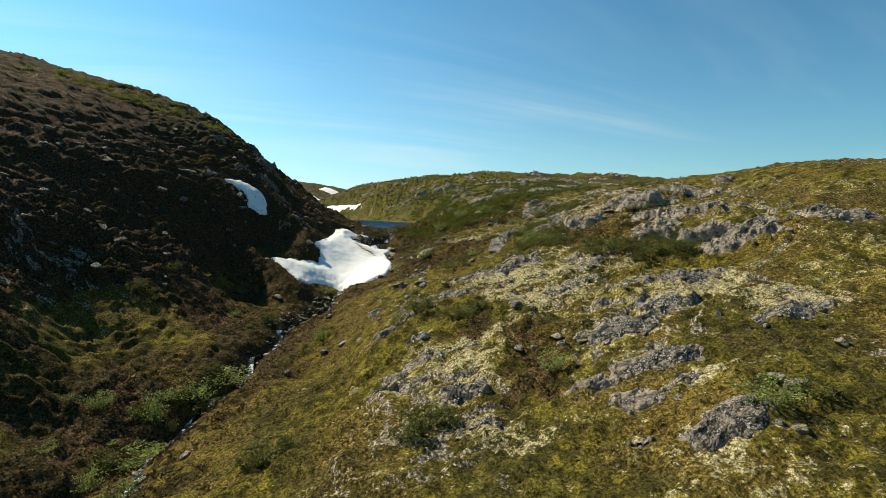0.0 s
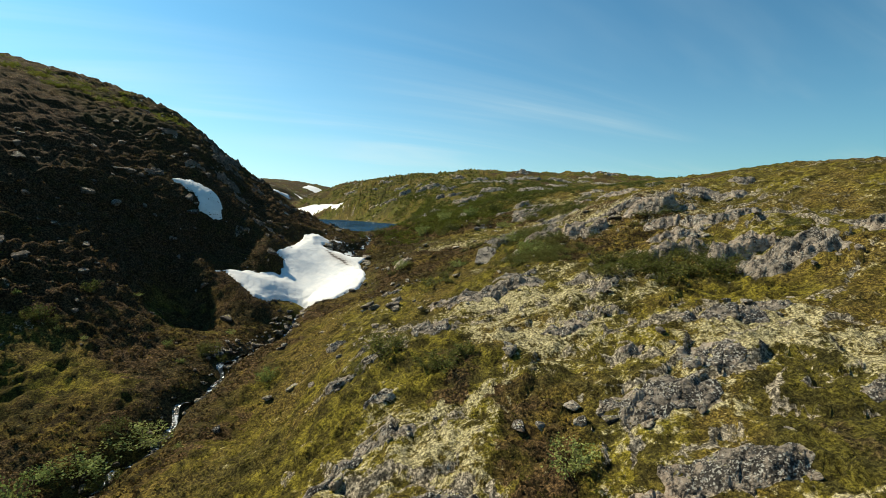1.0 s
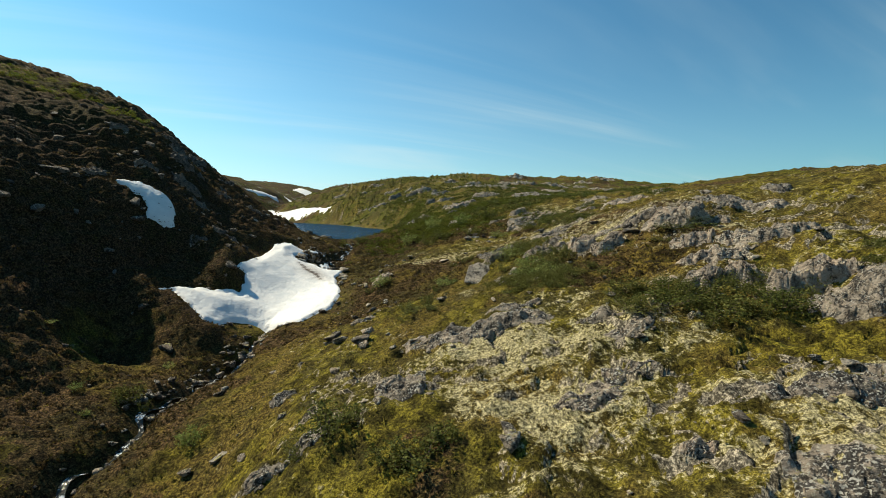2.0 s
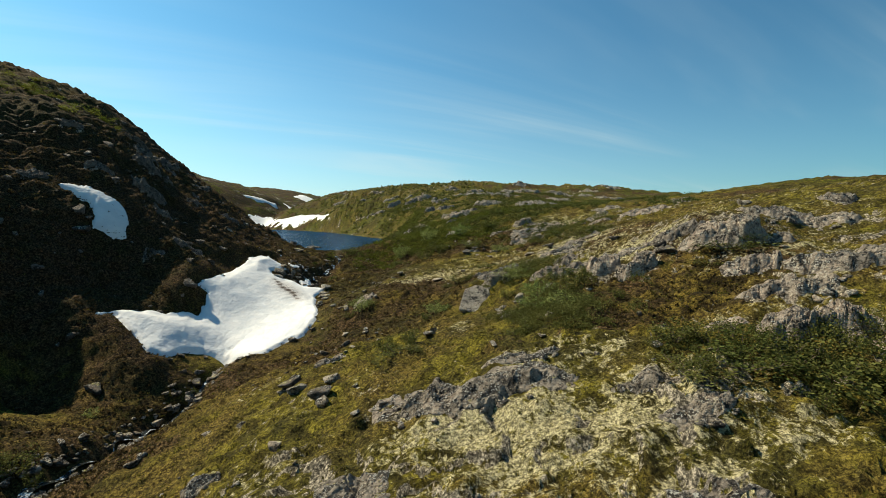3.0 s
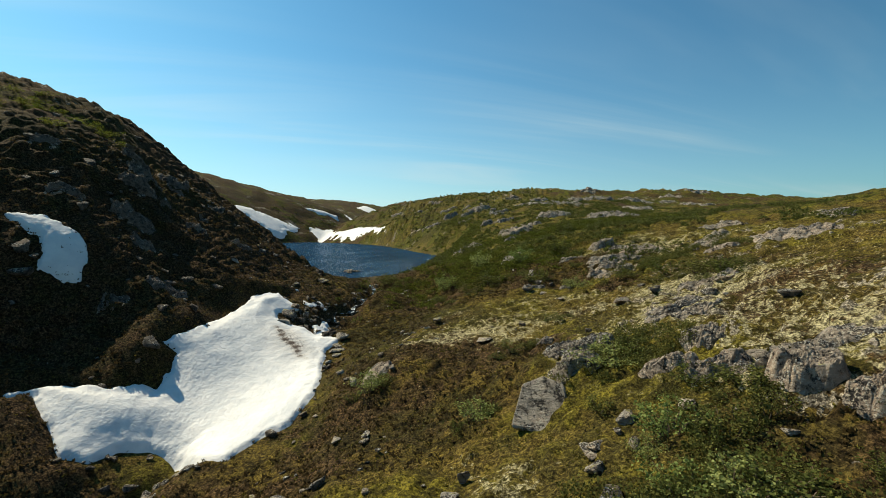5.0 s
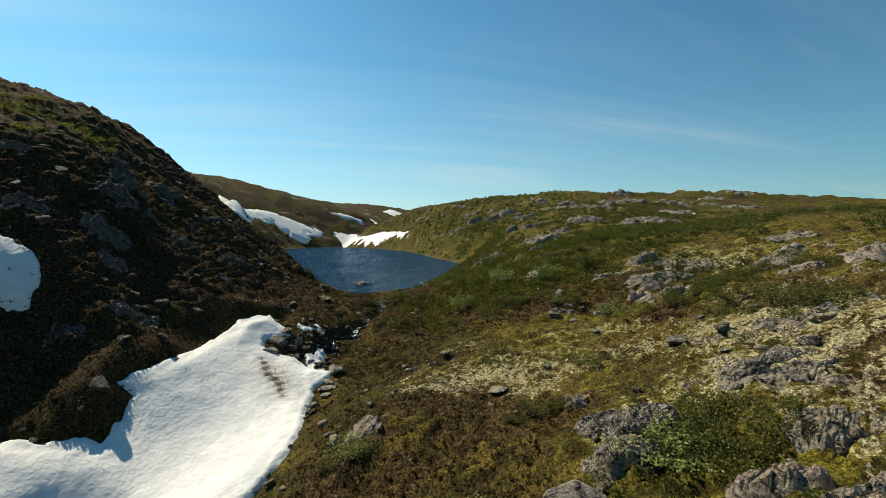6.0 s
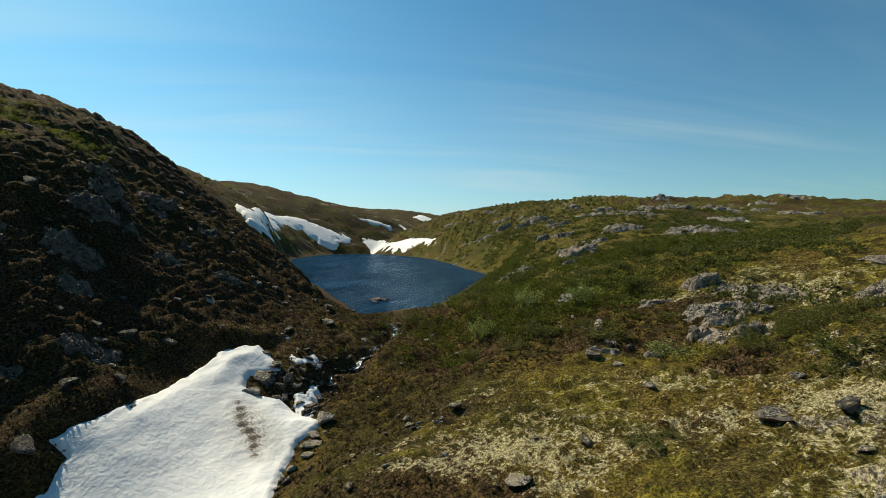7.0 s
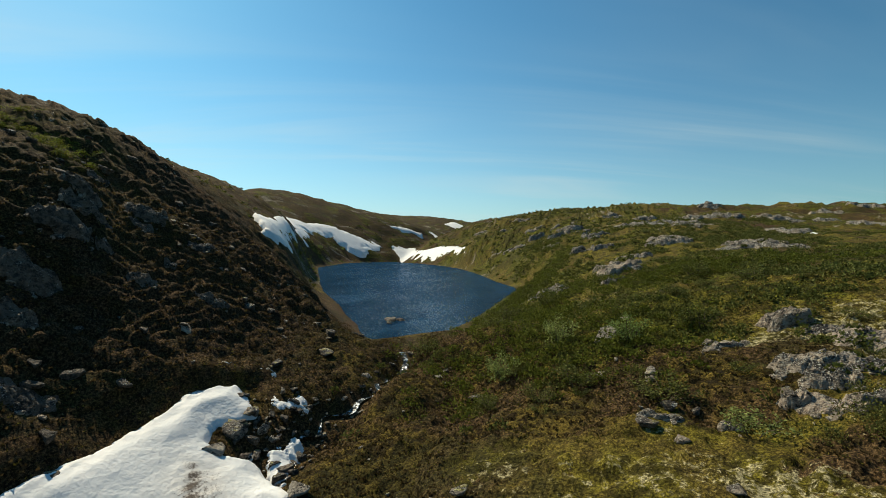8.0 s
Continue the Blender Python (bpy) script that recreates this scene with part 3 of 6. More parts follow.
BROWN_HEATH = [
    (8.8, 15.7, 1, 1), (13.1, 16.5, 2.7, 1.5), (15, 20.5, 3.8, 3), (4.7, 22.1, 1.8, 1.5), (5.3, 25.8, 2.3, 2.4),
    (5.3, 28, 2.6, 0.8), (2, 31, 2, 1.4), (1.1, 31.7, 2.5, 1.9), (11.8, 45.8, 5.2, 1.9), (-22.2, 46.8, 11.2, 4.8),
    (17.8, 47.4, 6.3, 1.9), (14.3, 48.6, 8.2, 4.8), (15, 50.1, 2.4, 2.8), (22, 51.6, 3.3, 1.2), (-22.2, 57.8, 7.5, 2.8),
    (-4, 59.6, 2.7, 6.8), (-24.2, 60, 8.3, 2.8), (2.1, 61.9, 4.8, 6), (1.8, 64.9, 5, 5.5), (2.9, 68.3, 7.4, 3.6),
]
BROWN_HEATH_BEYOND = [
    (0.1, 79.6, 4, 2.1), (16.6, 81.8, 3.6, 2.1), (4.1, 87.9, 5.7, 3.3), (-6.3, 88.1, 5.4, 12.5), (1.2, 89, 9, 7.2),
    (12.7, 89.4, 5.5, 4.6), (-13.8, 99.7, 5.1, 15.3),
]
ALL_BROWN_HEATH = BROWN_HEATH + BROWN_HEATH_BEYOND
MOSS = [
    (10.8, 14.3, 1.3, 0.9), (12.6, 21.6, 1, 2.4), (16.4, 24.8, 1.9, 2.2), (-8.4, 27, 4.3, 8.2), (0.3, 31.6, 1.7, 1.8),
    (-3.2, 32.6, 2.1, 6.1), (20.3, 34.9, 6.6, 2), (19.7, 35.2, 5.2, 2.8), (13.4, 35.2, 2.9, 2.2), (-6.4, 37.4, 2.4, 6),
    (13, 40.3, 5.3, 2.5), (13.5, 41.6, 4.1, 1.7), (-1.3, 43.2, 2.7, 2.6), (8.6, 49.5, 4.3, 4.2), (7, 51.6, 1.8, 1.7),
    (-2.3, 53.5, 4, 3.2), (11.4, 69.4, 3.3, 2.4),
]
ALL_MOSS = MOSS
SCRUB = [
    (21.6, 77, 7.2, 5.4), (9.7, 91.9, 8.8, 11.1), (5.9, 97.9, 3.9, 8.7), (27.7, 118.2, 16.2, 17.6), (-5.3, 134.8, 7.3, 21.8),
    (-5.8, 144.9, 10.2, 30.5),
]
ALL_SCRUB = SCRUB
# ---- land ----
# Swells and hollows of the land: x, y, height, radius in metres.
LEFT_HILL = [
    (-90, -60, 2.9, 60), (-120, 0, 5.9, 60), (-42, 0, -2.1, 15), (-28, 36, -4.2, 6),
    (-30, 42, -1.2, 4.5), (-35, 50, -2.5, 9), (-27, 57, -4.1, 4.5), (-150, 60, 3.3, 60),
    (-56, 63, 2.8, 15), (-40, 64, 1.1, 6), (-27, 66, -2, 4.5), (-40, 72, -1.7, 6),
    (-30, 75, 1.7, 4.5), (-98, 76, 1.4, 28), (-40, 80, 3.3, 9), (-33, 81, 1.2, 4.5),
    (-27, 81, -1.2, 4.5), (-30, 87, -1, 4.5),
]
VALLEY = [
    (-24, 27, -1.5, 4.5), (-9, 27, -1.4, 4.5), (-18, 36, 0.5, 4.5), (-9, 36, -2.8, 4.5),
    (-21, 49, -1.3, 15), (-24, 54, -3.2, 4.5), (-24, 60, -2.7, 4.5), (-18, 69, -0.5, 4.5),
    (-24, 75, -0.8, 4.5), (-9, 81, 1.6, 4.5), (-18, 84, -0.5, 4.5), (-24, 88, -0.7, 6),
    (-9, 93, 3.8, 4.5),
]
KNOLL = [
    (0, -60, -1.9, 60), (58, -20, 3.7, 28), (-2, -8, -3.5, 28), (3, 21, -1, 4.5),
    (16, 28, 0.7, 6), (70, 28, 5.9, 28), (-3, 33, 0.8, 4.5), (5, 35, 0.9, 9),
    (21, 36, -0.7, 4.5), (27, 42, 0.8, 4.5),
]
SHELF = [
    (4, 48, 0.7, 6), (35, 49, 2.5, 15), (18, 51, -0.7, 4.5), (24, 54, 2.3, 4.5),
    (0, 55, -1.2, 9), (24, 60, 0.9, 6), (150, 60, 4.7, 60), (49, 63, 2.2, 15),
    (5, 65, -1.4, 9), (21, 66, 1.2, 4.5), (15, 80, -1.6, 9), (180, 90, 5.6, 60),
    (-3, 93, -0.9, 4.5),
]
LAKE_SIDE = [
    (-27, 96, -1.4, 4.5), (-21, 96, -2.1, 4.5), (15, 96, -1, 4.5), (-56, 98, 1.5, 15),
    (-40, 100, -3.4, 6), (-30, 100, -3, 9), (-2, 100, -3.7, 28), (106, 100, -2.6, 28),
    (-10, 105, 0.8, 9), (-50, 110, 0.8, 9), (46, 112, -2.4, 28), (-21, 119, 2, 15),
    (-120, 120, 8, 60), (94, 124, 1.7, 28), (-42, 126, -5.6, 15), (106, 148, 3.5, 28),
]
FAR_HILLS = [
    (-10, -260, -2.1, 130), (-335, 0, 6.6, 130), (-270, 0, 8.1, 130), (90, 180, -5.3, 60),
    (-86, 184, 4.3, 28), (10, 196, 2.3, 28), (106, 196, 2.2, 28), (-150, 210, 7.2, 60),
    (-26, 232, -3.2, 28), (-50, 256, 3.1, 28), (22, 256, 1.9, 28), (94, 256, 2.3, 28),
    (-335, 260, 5.8, 130), (-150, 300, 1.6, 60), (-60, 300, -6.4, 60), (0, 300, 4.8, 60),
    (55, 325, 11.1, 130), (315, 325, 2.4, 130), (-210, 330, 12, 60), (-120, 330, -11.9, 60),
    (60, 360, -6.1, 60), (-210, 390, 2.2, 60), (-60, 390, 2, 60), (0, 390, 2.7, 60),
]
FAR_HILLS_FURTHER = [
    (-205, 585, -13.4, 130), (-10, 650, -5.3, 130),
]
VALLEY_FLOOR = [
    (12, 16, 0.7, 4.5), (4, 24, 0.2, 4.5), (17, 28, -1, 18), (-4, 28, -0.8, 4.5),
    (26, 34, 1.2, 4.5), (0, 34, 0.4, 4.5), (-8, 36, 0.9, 4.5), (16, 38, 0.6, 4.5),
    (-31, 40, -0.9, 7), (-12, 40, -0.5, 4.5), (-18, 42, 1, 4.5), (4, 42, -0.4, 4.5),
    (-16, 46, 0.8, 4.5), (-24, 46, -1.1, 4.5), (10, 46, 0.3, 4.5), (-22, 46, -0.7, 4.5),
    (36, 50, -0.7, 11), (-18, 50, 0.9, 4.5), (28, 51, -0.7, 7), (26, 52, -0.8, 4.5),
    (-2, 54, 0.9, 4.5), (-34, 54, 0.4, 7),
]
KNOLL_FORMS = [
    (6, 56, -0.5, 4.5), (-18, 56, -0.7, 4.5), (-18, 58, -0.5, 4.5), (-24, 60, 1.3, 4.5),
    (-8, 60, -0.9, 4.5), (-30, 60, -0.6, 4.5), (-14, 62, 0.9, 4.5), (-6, 64, -0.5, 4.5),
    (8, 64, 0.5, 4.5), (20, 64, -0.4, 4.5), (-18, 64, -0.8, 4.5), (-24, 66, -0.7, 30),
    (-26, 66, -0.7, 4.5), (-20, 66, -0.6, 4.5), (20, 68, -0.7, 4.5), (-8, 68, -0.6, 4.5),
    (-26, 68, -0.8, 4.5), (0, 70, 0.8, 4.5), (14, 72, -0.4, 4.5), (-22, 72, 0.7, 4.5),
    (4, 74, -0.3, 4.5), (-4, 74, 0.4, 4.5),
]
LEDGE_FORMS = [
    (-38, 76, 0.5, 4.5), (-14, 78, 1, 4.5), (-20, 78, -0.7, 4.5), (-26, 78, -0.3, 4.5),
    (-32, 80, -1.4, 4.5), (-6, 80, -1.3, 4.5), (-14, 84, 1, 4.5), (14, 84, -0.5, 4.5),
    (-24, 84, 0.5, 4.5), (-6, 86, 0.4, 4.5), (22, 88, -0.4, 4.5), (-16, 88, 0.4, 4.5),
    (-22, 90, -0.7, 4.5), (-32, 90, -0.3, 4.5), (24, 90, -0.5, 4.5), (-8, 94, -0.7, 4.5),
    (4, 96, 0.4, 4.5), (-6, 96, -0.5, 4.5), (-22, 98, -0.6, 11), (36, 103, -0.5, 11),
]
SLOPE_FORMS = [
    (24, 6, 0.2, 30), (22, 26, -0.3, 4.5), (26, 34, 0.2, 4.5), (6, 36, -0.2, 4.5),
    (30, 42, -0.3, 7), (8, 44, 0.2, 4.5), (22, 46, 0.2, 4.5), (-24, 48, -0.2, 4.5),
    (4, 48, -0.2, 4.5), (-26, 57.5, 0.9, 5), (-24, 62, 0.7, 4.5), (0, 62, -0.3, 4.5),
    (10, 64, 0.3, 4.5), (-20, 64, -0.4, 4.5), (-24, 68, -0.5, 4.5), (0, 68, 0.2, 4.5),
    (-18, 70, 0.4, 4.5), (-26, 74, 0.6, 4.5), (2, 74, -0.2, 4.5), (-38, 76, 0.3, 4.5),
    (-32, 60, -1.5, 6), (-22, 76, -0.5, 4.5), (-16, 76, 0.5, 4.5), (-32, 78, -0.5, 4.5),
]
BANK_FORMS = [
    (-10, 78, -0.2, 4.5), (-24, 82, 0.6, 4.5), (-34, 86, 0.7, 4.5), (-22, 86, -0.7, 4.5),
    (-14, 86, 0.3, 4.5), (-28, 88, 0.3, 4.5), (18, 90, 0.5, 4.5), (24, 90, -0.3, 4.5),
    (-36, 92, -0.6, 4.5), (-24, 94, 0.5, 4.5), (-22, 94, 0.6, 4.5), (-30, 98, 0.8, 4.5),
    (-40, 100, 0.6, 4.5), (-38, 100, 0.5, 4.5), (-24, 102, -0.7, 4.5), (-26, 104, -0.9, 4.5),
    (-28, 104, -0.8, 4.5), (-30, 104, -0.7, 4.5), (-23, 110, 0.7, 7), (-34, 112, -0.8, 4.5),
    (-4, 116, -0.4, 11), (-44, 120, 0.6, 11),
]
SWELLS = np.array(SLOPE_FORMS + BANK_FORMS + VALLEY_FLOOR + KNOLL_FORMS + LEDGE_FORMS + LEFT_HILL + VALLEY + KNOLL + SHELF + LAKE_SIDE + FAR_HILLS + FAR_HILLS_FURTHER)
STREAM_Y = [-60, 0, 28, 36, 48, 58, 66, 80, 90, 97, 106, 130, 150, 200, 250, 300, 330, 400, 500, 900]
STREAM_X = [-40, -25, -19, -17.5, -16.3, -15.5, -14.6, -12.5, -10.8, -10.6, -15, -23, -31, -54, -80, -104, -112, -118, -130, -160]
STREAM_Z = [-16, -12.8, -11.2, -10.5, -8.7, -7.2, -6, -3.6, -2, -0.4, 0.2, 0.2, 0.2, 0.2, 0.3, 0.5, 3, 12, 20, 30]
LAKE_Y = [105, 107, 110, 113, 120, 130, 150, 166, 172, 188, 205, 220, 240, 252, 270, 285, 300, 312]
LAKE_LEFT = [-17, -19.5, -21.5, -23.3, -29, -36, -52, -63, -67, -77.5, -89, -99, -112, -115, -120, -124, -121, -110]
LAKE_RIGHT = [-17, -15, -13, -10.3, -9.5, -9.4, -9.3, -9.3, -10.5, -18, -25, -31, -40.5, -46, -58, -70, -87, -105]


def ease(a, b, x):
    s = np.clip((x - a) / (b - a), 0, 1)
    return s * s * (3 - 2 * s)


def lattice(ix, iy, seed):
    n = (ix.astype(np.int64) * 374761393 + iy.astype(np.int64) * 668265263 + seed * 1442695041) & 0xFFFFFFFF
    n = ((n ^ (n >> 13)) * 1274126177) & 0xFFFFFFFF
    return ((n ^ (n >> 16)) & 0xFFFFFF) / float(0xFFFFFF)


def grain(x, y, size, seed=0):
    """Smooth noise from -1 to 1 with lumps of about that size."""
    x, y = np.asarray(x, float) / size, np.asarray(y, float) / size
    ix, iy = np.floor(x), np.floor(y)
    fx, fy = x - ix, y - iy
    fx, fy = fx * fx * fx * (fx * (fx * 6 - 15) + 10), fy * fy * fy * (fy * (fy * 6 - 15) + 10)
    a, b = lattice(ix, iy, seed), lattice(ix + 1, iy, seed)
    c, d = lattice(ix, iy + 1, seed), lattice(ix + 1, iy + 1, seed)
    return 2 * ((a + (b - a) * fx) * (1 - fy) + (c + (d - c) * fx) * fy) - 1


def layers(x, y, size, count, seed=0, fall=0.5):
    total, weight = 0, 1.0
    for k in range(count):
        ca, sa = math.cos(0.7 * k + seed), math.sin(0.7 * k + seed)
        total = total + weight * grain(ca * x - sa * y, sa * x + ca * y, size / 2**k, seed + 17 * k)
        weight *= fall
    return total


def inside(px, py, outline):
    """Signed metres inside a closed outline (minus: outside)."""
    pts = np.array(outline, float)
    best, hit = np.full(px.shape, 1e9), np.zeros(px.shape, bool)
    for (ax, ay), (bx, by) in zip(pts, np.roll(pts, -1, 0)):
        dx, dy = bx - ax, by - ay
        s = np.clip(((px - ax) * dx + (py - ay) * dy) / (dx * dx + dy * dy + 1e-9), 0, 1)
        best = np.minimum(best, np.hypot(px - ax - s * dx, py - ay - s * dy))
        cross = ((ay > py) != (by > py)) & (px < (bx - ax) * (py - ay) / (by - ay + 1e-12) + ax)
        hit ^= cross
    return np.where(hit, best, -best)


SNOW_STRIP = [(-34.2, 70.9), (-32.6, 72.3), (-29.8, 73.1), (-28.6, 72.6), (-28.0, 71.9), (-27.7, 71.0), (-28.9, 70.2), (-30.0, 69.4), (-30.3, 70.4), (-31.4, 71.0), (-32.8, 70.8)]
SNOW_LOW_EDGE = [(-25.0, 63.0), (-24.7, 63.7), (-24.0, 63.7), (-23.3, 63.2), (-22.3, 62.7), (-21.0, 62.0), (-19.9, 61.4), (-18.7, 61.9), (-18.2, 63.5), (-17.0, 64.6), (-15.7, 64.6), (-14.9, 64.4), (-11.8, 62.8), (-10.6, 62.9), (-10.2, 63.8), (-9.6, 65.5), (-8.5, 66.5), (-8.3, 68.1), (-8.2, 69.8), (-8.4, 71.8), (-9.6, 76.0), (-10.0, 77.9)]
SNOW_HIGH_EDGE = [(-9.3, 80.1), (-11.7, 81.0), (-13.6, 81.6), (-14.8, 80.9), (-16.2, 80.8), (-16.9, 82.2), (-16.0, 83.2), (-15.3, 84.2), (-16.8, 85.3), (-18.3, 85.6), (-18.9, 84.6), (-19.6, 82.7), (-19.5, 80.1), (-19.7, 78.7), (-19.7, 76.3), (-20.0, 72.8), (-20.5, 70.5), (-19.4, 70.6), (-19.0, 69.3), (-19.1, 68.0), (-21.2, 66.5), (-22.5, 66.0), (-23.8, 65.3), (-24.4, 64.6)]
SNOWFIELD = SNOW_LOW_EDGE + SNOW_HIGH_EDGE


def lake_edge(x, y):
    """Metres from the lake's shore; minus is inside."""
    e = 0.8 * np.maximum(np.interp(y, LAKE_Y, LAKE_LEFT) - x, x - np.interp(y, LAKE_Y, LAKE_RIGHT))
    e = np.where(y < 105, np.hypot(x + 17, 105 - y), e)
    return np.where(y > 312, np.hypot(x + 108, y - 312), e)


def blob(x, y, cx, cy, rx, ry):
    return np.exp(-(((x - cx) / rx) ** 2) - ((y - cy) / ry) ** 2)


def land(x, y):
    """The broad form of the land: valley, hills and lake hollow."""
    x, y = np.asarray(x, float), np.asarray(y, float)
    off = x - np.interp(y, STREAM_Y, STREAM_X)
    wide = np.interp(y, [104, 112, 130, 150, 200, 250, 300, 325], [0, 6, 13, 21, 32, 35, 17, 0])
    h = np.interp(y, STREAM_Y, STREAM_Z) + 34 * (1 - np.exp(-np.maximum(-off - wide, 0) / 42)) + 15 * (1 - np.exp(-np.maximum(off - wide, 0) / 32))
    if h.ndim == 2 and h.size > 5000:  # far from a swell there is nothing to add
        for sx, sy, high, r in SWELLS:
            rows, cols = np.flatnonzero(np.abs(y[:, 0] - sy) < 3.2 * r), np.flatnonzero(np.abs(x[0] - sx) < 3.2 * r)
            if len(rows) and len(cols):
                at = np.s_[rows[0]:rows[-1] + 1, cols[0]:cols[-1] + 1]
                h[at] += high * np.exp(-((x[at] - sx) ** 2 + (y[at] - sy) ** 2) / r**2)
    else:
        for sx, sy, high, r in SWELLS:
            h = h + high * np.exp(-((x - sx) ** 2 + (y - sy) ** 2) / r**2)
    out = -inside(x, y, SNOWFIELD)
    h = h - 2.2 * np.exp(-((off + 8.5) / 4.5) ** 2) * ease(2, 12, y) * ease(34, 24, y)  # the valley floor on its shaded side
    h = h - 2.0 * blob(x, y, -35, 40, 5, 8)
    h = h + (0.75 + 0.55 * grain(x, y, 3.4, 91)) * ease(-0.5, 1.4, out) * ease(5.0, 1.2, out) * ease(-17.6, -19, x)  # the bank that overhangs the snow
    h = h + 1.1 * blob(x, y, -21.3, 68.6, 1.7, 2.2)  # turf hump beside the snow
    e = lake_edge(x, y)
    s = ease(0, 9, e)
    return np.where(e > 0, h * s + (0.12 + 0.1 * np.maximum(e, 0)) * (1 - s), np.maximum(-0.12 + 0.12 * e, -1.5) + 0.12 * ease(-1, 0, e))


CREEK_Y = [-60, 0, 22, 29, 34, 39, 45, 51, 58, 64, 72, 80, 86, 90, 95, 101, 106, 300]
CREEK_X = [-30, -16, -16.6, -18.6, -17.8, -17.2, -16.8, -16.8, -15.6, -13.8, -13.3, -13.6, -13.2, -11.7, -11, -11.4, -13, -60]


def creek_x(y):
    return np.interp(y, CREEK_Y, CREEK_X) + 0.45 * np.sin(y * 0.9) + 0.25 * np.sin(y * 2.1 + 1)


def stream_off(x, y):
    return x - creek_x(y)


def terraces(x, y):
    """Broken rock steps: their height, and how near a place is to a step's face."""
    q = 1.9 * layers(x * 0.9 + y * 0.35, y * 1.25 - x * 0.2, 8.5, 4, 11, 0.55) + 0.25 * layers(x, y, 1.6, 2, 13)
    f = q - np.floor(q)
    step = np.floor(q) + ease(0.0, 0.2, f) - q + 0.25 * f
    return step, ease(0.34, 0.14, f) * ease(-0.12, 0.04, f)


def rocky(x, y):
    """Where the bedrock comes near the surface."""
    knoll = ease(-10, -4, x) * ease(50, 42, y)
    flank = blob(x, y, -4, 36, 5, 22)
    shelf = ease(9, 17, x) * ease(96, 86, y)
    hill = ease(-20, -26, x) * (0.7 + 0.3 * grain(x, y, 20, 15))
    crest = ease(170, 200, y) * ease(-25, -5, x) * ease(300, 260, y)
    return np.clip(0.25 + 0.5 * knoll + 0.4 * flank + 0.55 * shelf + 0.7 * hill + 0.6 * crest, 0, 1) * (0.55 + 0.45 * grain(x, y, 13, 19))


FIELD_STEP, FIELD_X, FIELD_Y = 0.25, -60.0, 5.0
crag_field, apron_field = np.zeros((940, 500)), np.zeros((940, 500))
ALL_SLABS = ALL_DARK_SLABS + ALL_PALE_SLABS + ALL_GREY_SLABS
for ox, oy, ow, oh in ALL_OUTCROPS + [(q[0], q[1], 0.8 * q[2], 0.8 * q[4]) for q in ALL_SLABS + HILL_CRAGS]:
    r = min(0.9 * ow, 4.0) + 0.4
    ia, ib = int((ox - 3 * r - FIELD_X) / FIELD_STEP), int((ox + 3 * r - FIELD_X) / FIELD_STEP)
    ja, jb = int((oy - 3 * r - FIELD_Y) / FIELD_STEP), int((oy + 3 * r - FIELD_Y) / FIELD_STEP)
    ia, ja = max(ia, 0), max(ja, 0)
    if ib <= ia or jb <= ja or ia > 498 or ja > 938:
        continue
    fx, fy = np.meshgrid(FIELD_X + FIELD_STEP * np.arange(ia, min(ib, 500)), FIELD_Y + FIELD_STEP * np.arange(ja, min(jb, 940)))
    near = np.exp(-((fx - ox) ** 2 + ((fy - oy) * 1.3) ** 2) / r**2)
    part_of = np.s_[ja:min(jb, 940), ia:min(ib, 500)]
    crag_field[part_of] = np.maximum(crag_field[part_of], near)
    apron_field[part_of] = np.maximum(apron_field[part_of], 0.22 * min(oh, 2.0) * near)


def sample(field, x, y):
    u, v = np.clip((x - FIELD_X) / FIELD_STEP, 0, 498.9), np.clip((y - FIELD_Y) / FIELD_STEP, 0, 938.9)
    i, j = np.floor(u).astype(int), np.floor(v).astype(int)
    u, v = u - i, v - j
    return (field[j, i] * (1 - u) + field[j, i + 1] * u) * (1 - v) + (field[j + 1, i] * (1 - u) + field[j + 1, i + 1] * u) * v


def relief(x, y, base):
    """Hummocks, rock steps and the stream's channel on top of the broad form."""
    e = lake_edge(x, y)
    dry = ease(0.3, 6, e) * (1 - 0.8 * np.exp(-(stream_off(x, y) / 2.0) ** 2))
    lumps = 0.2 * layers(x, y, 5.5, 2, 3) + 0.34 * np.abs(layers(x, y, 2.1, 2, 5)) - 0.12 + 0.20 * np.abs(layers(x, y, 0.9, 3, 8, 0.6))
    far = ease(60, 250, np.hypot(x, y - 60))
    left = ease(-18, -26, x)
    bank = ease(0.8, 3.5, -inside(x, y, SNOWFIELD)) if np.size(x) > 1 else 1.0
    tussock = 0.6 * left * np.abs(layers(x * 0.45 + y * 0.35, y * 0.8 - x * 0.9, 2.8, 3, 25))
    shelf = base / 0.85 + 0.8 * layers(x, y, 6, 3, 95) + 0.5 * layers(x, y, 1.7, 2, 97)
    shelf = shelf - np.floor(shelf)
    clear = ease(0.4, 2.4, -inside(x, y, SNOW_STRIP)) if np.size(x) > 1 else 1.0
    left = left * ease(-6.0, -2.0, base)
    tussock = (tussock * (0.35 + 0.65 * left) + 0.62 * left * ease(0.5, 2.0, e) * (ease(0.5, 0.95, shelf) - shelf)) * clear  # turf steps across the steep hill
    step, _ = terraces(x, y)
    channel = -0.45 * np.exp(-(stream_off(x, y) / 0.9) ** 2) * ease(106, 100, y)
    return dry * (0.06 + 0.94 * bank) * (lumps * (1 + 1.8 * far) + tussock + sample(apron_field, x, y) + far * 0.7 * np.abs(layers(x, y, 10, 3, 29)) + 0.7 * rocky(x, y) * step * (1 - 0.3 * far) + far * 1.2 * layers(x, y, 26, 3, 21) + far * ease(110, 150, y) * 0.9 * np.abs(layers(x, y, 7, 4, 99, 0.6))) + channel


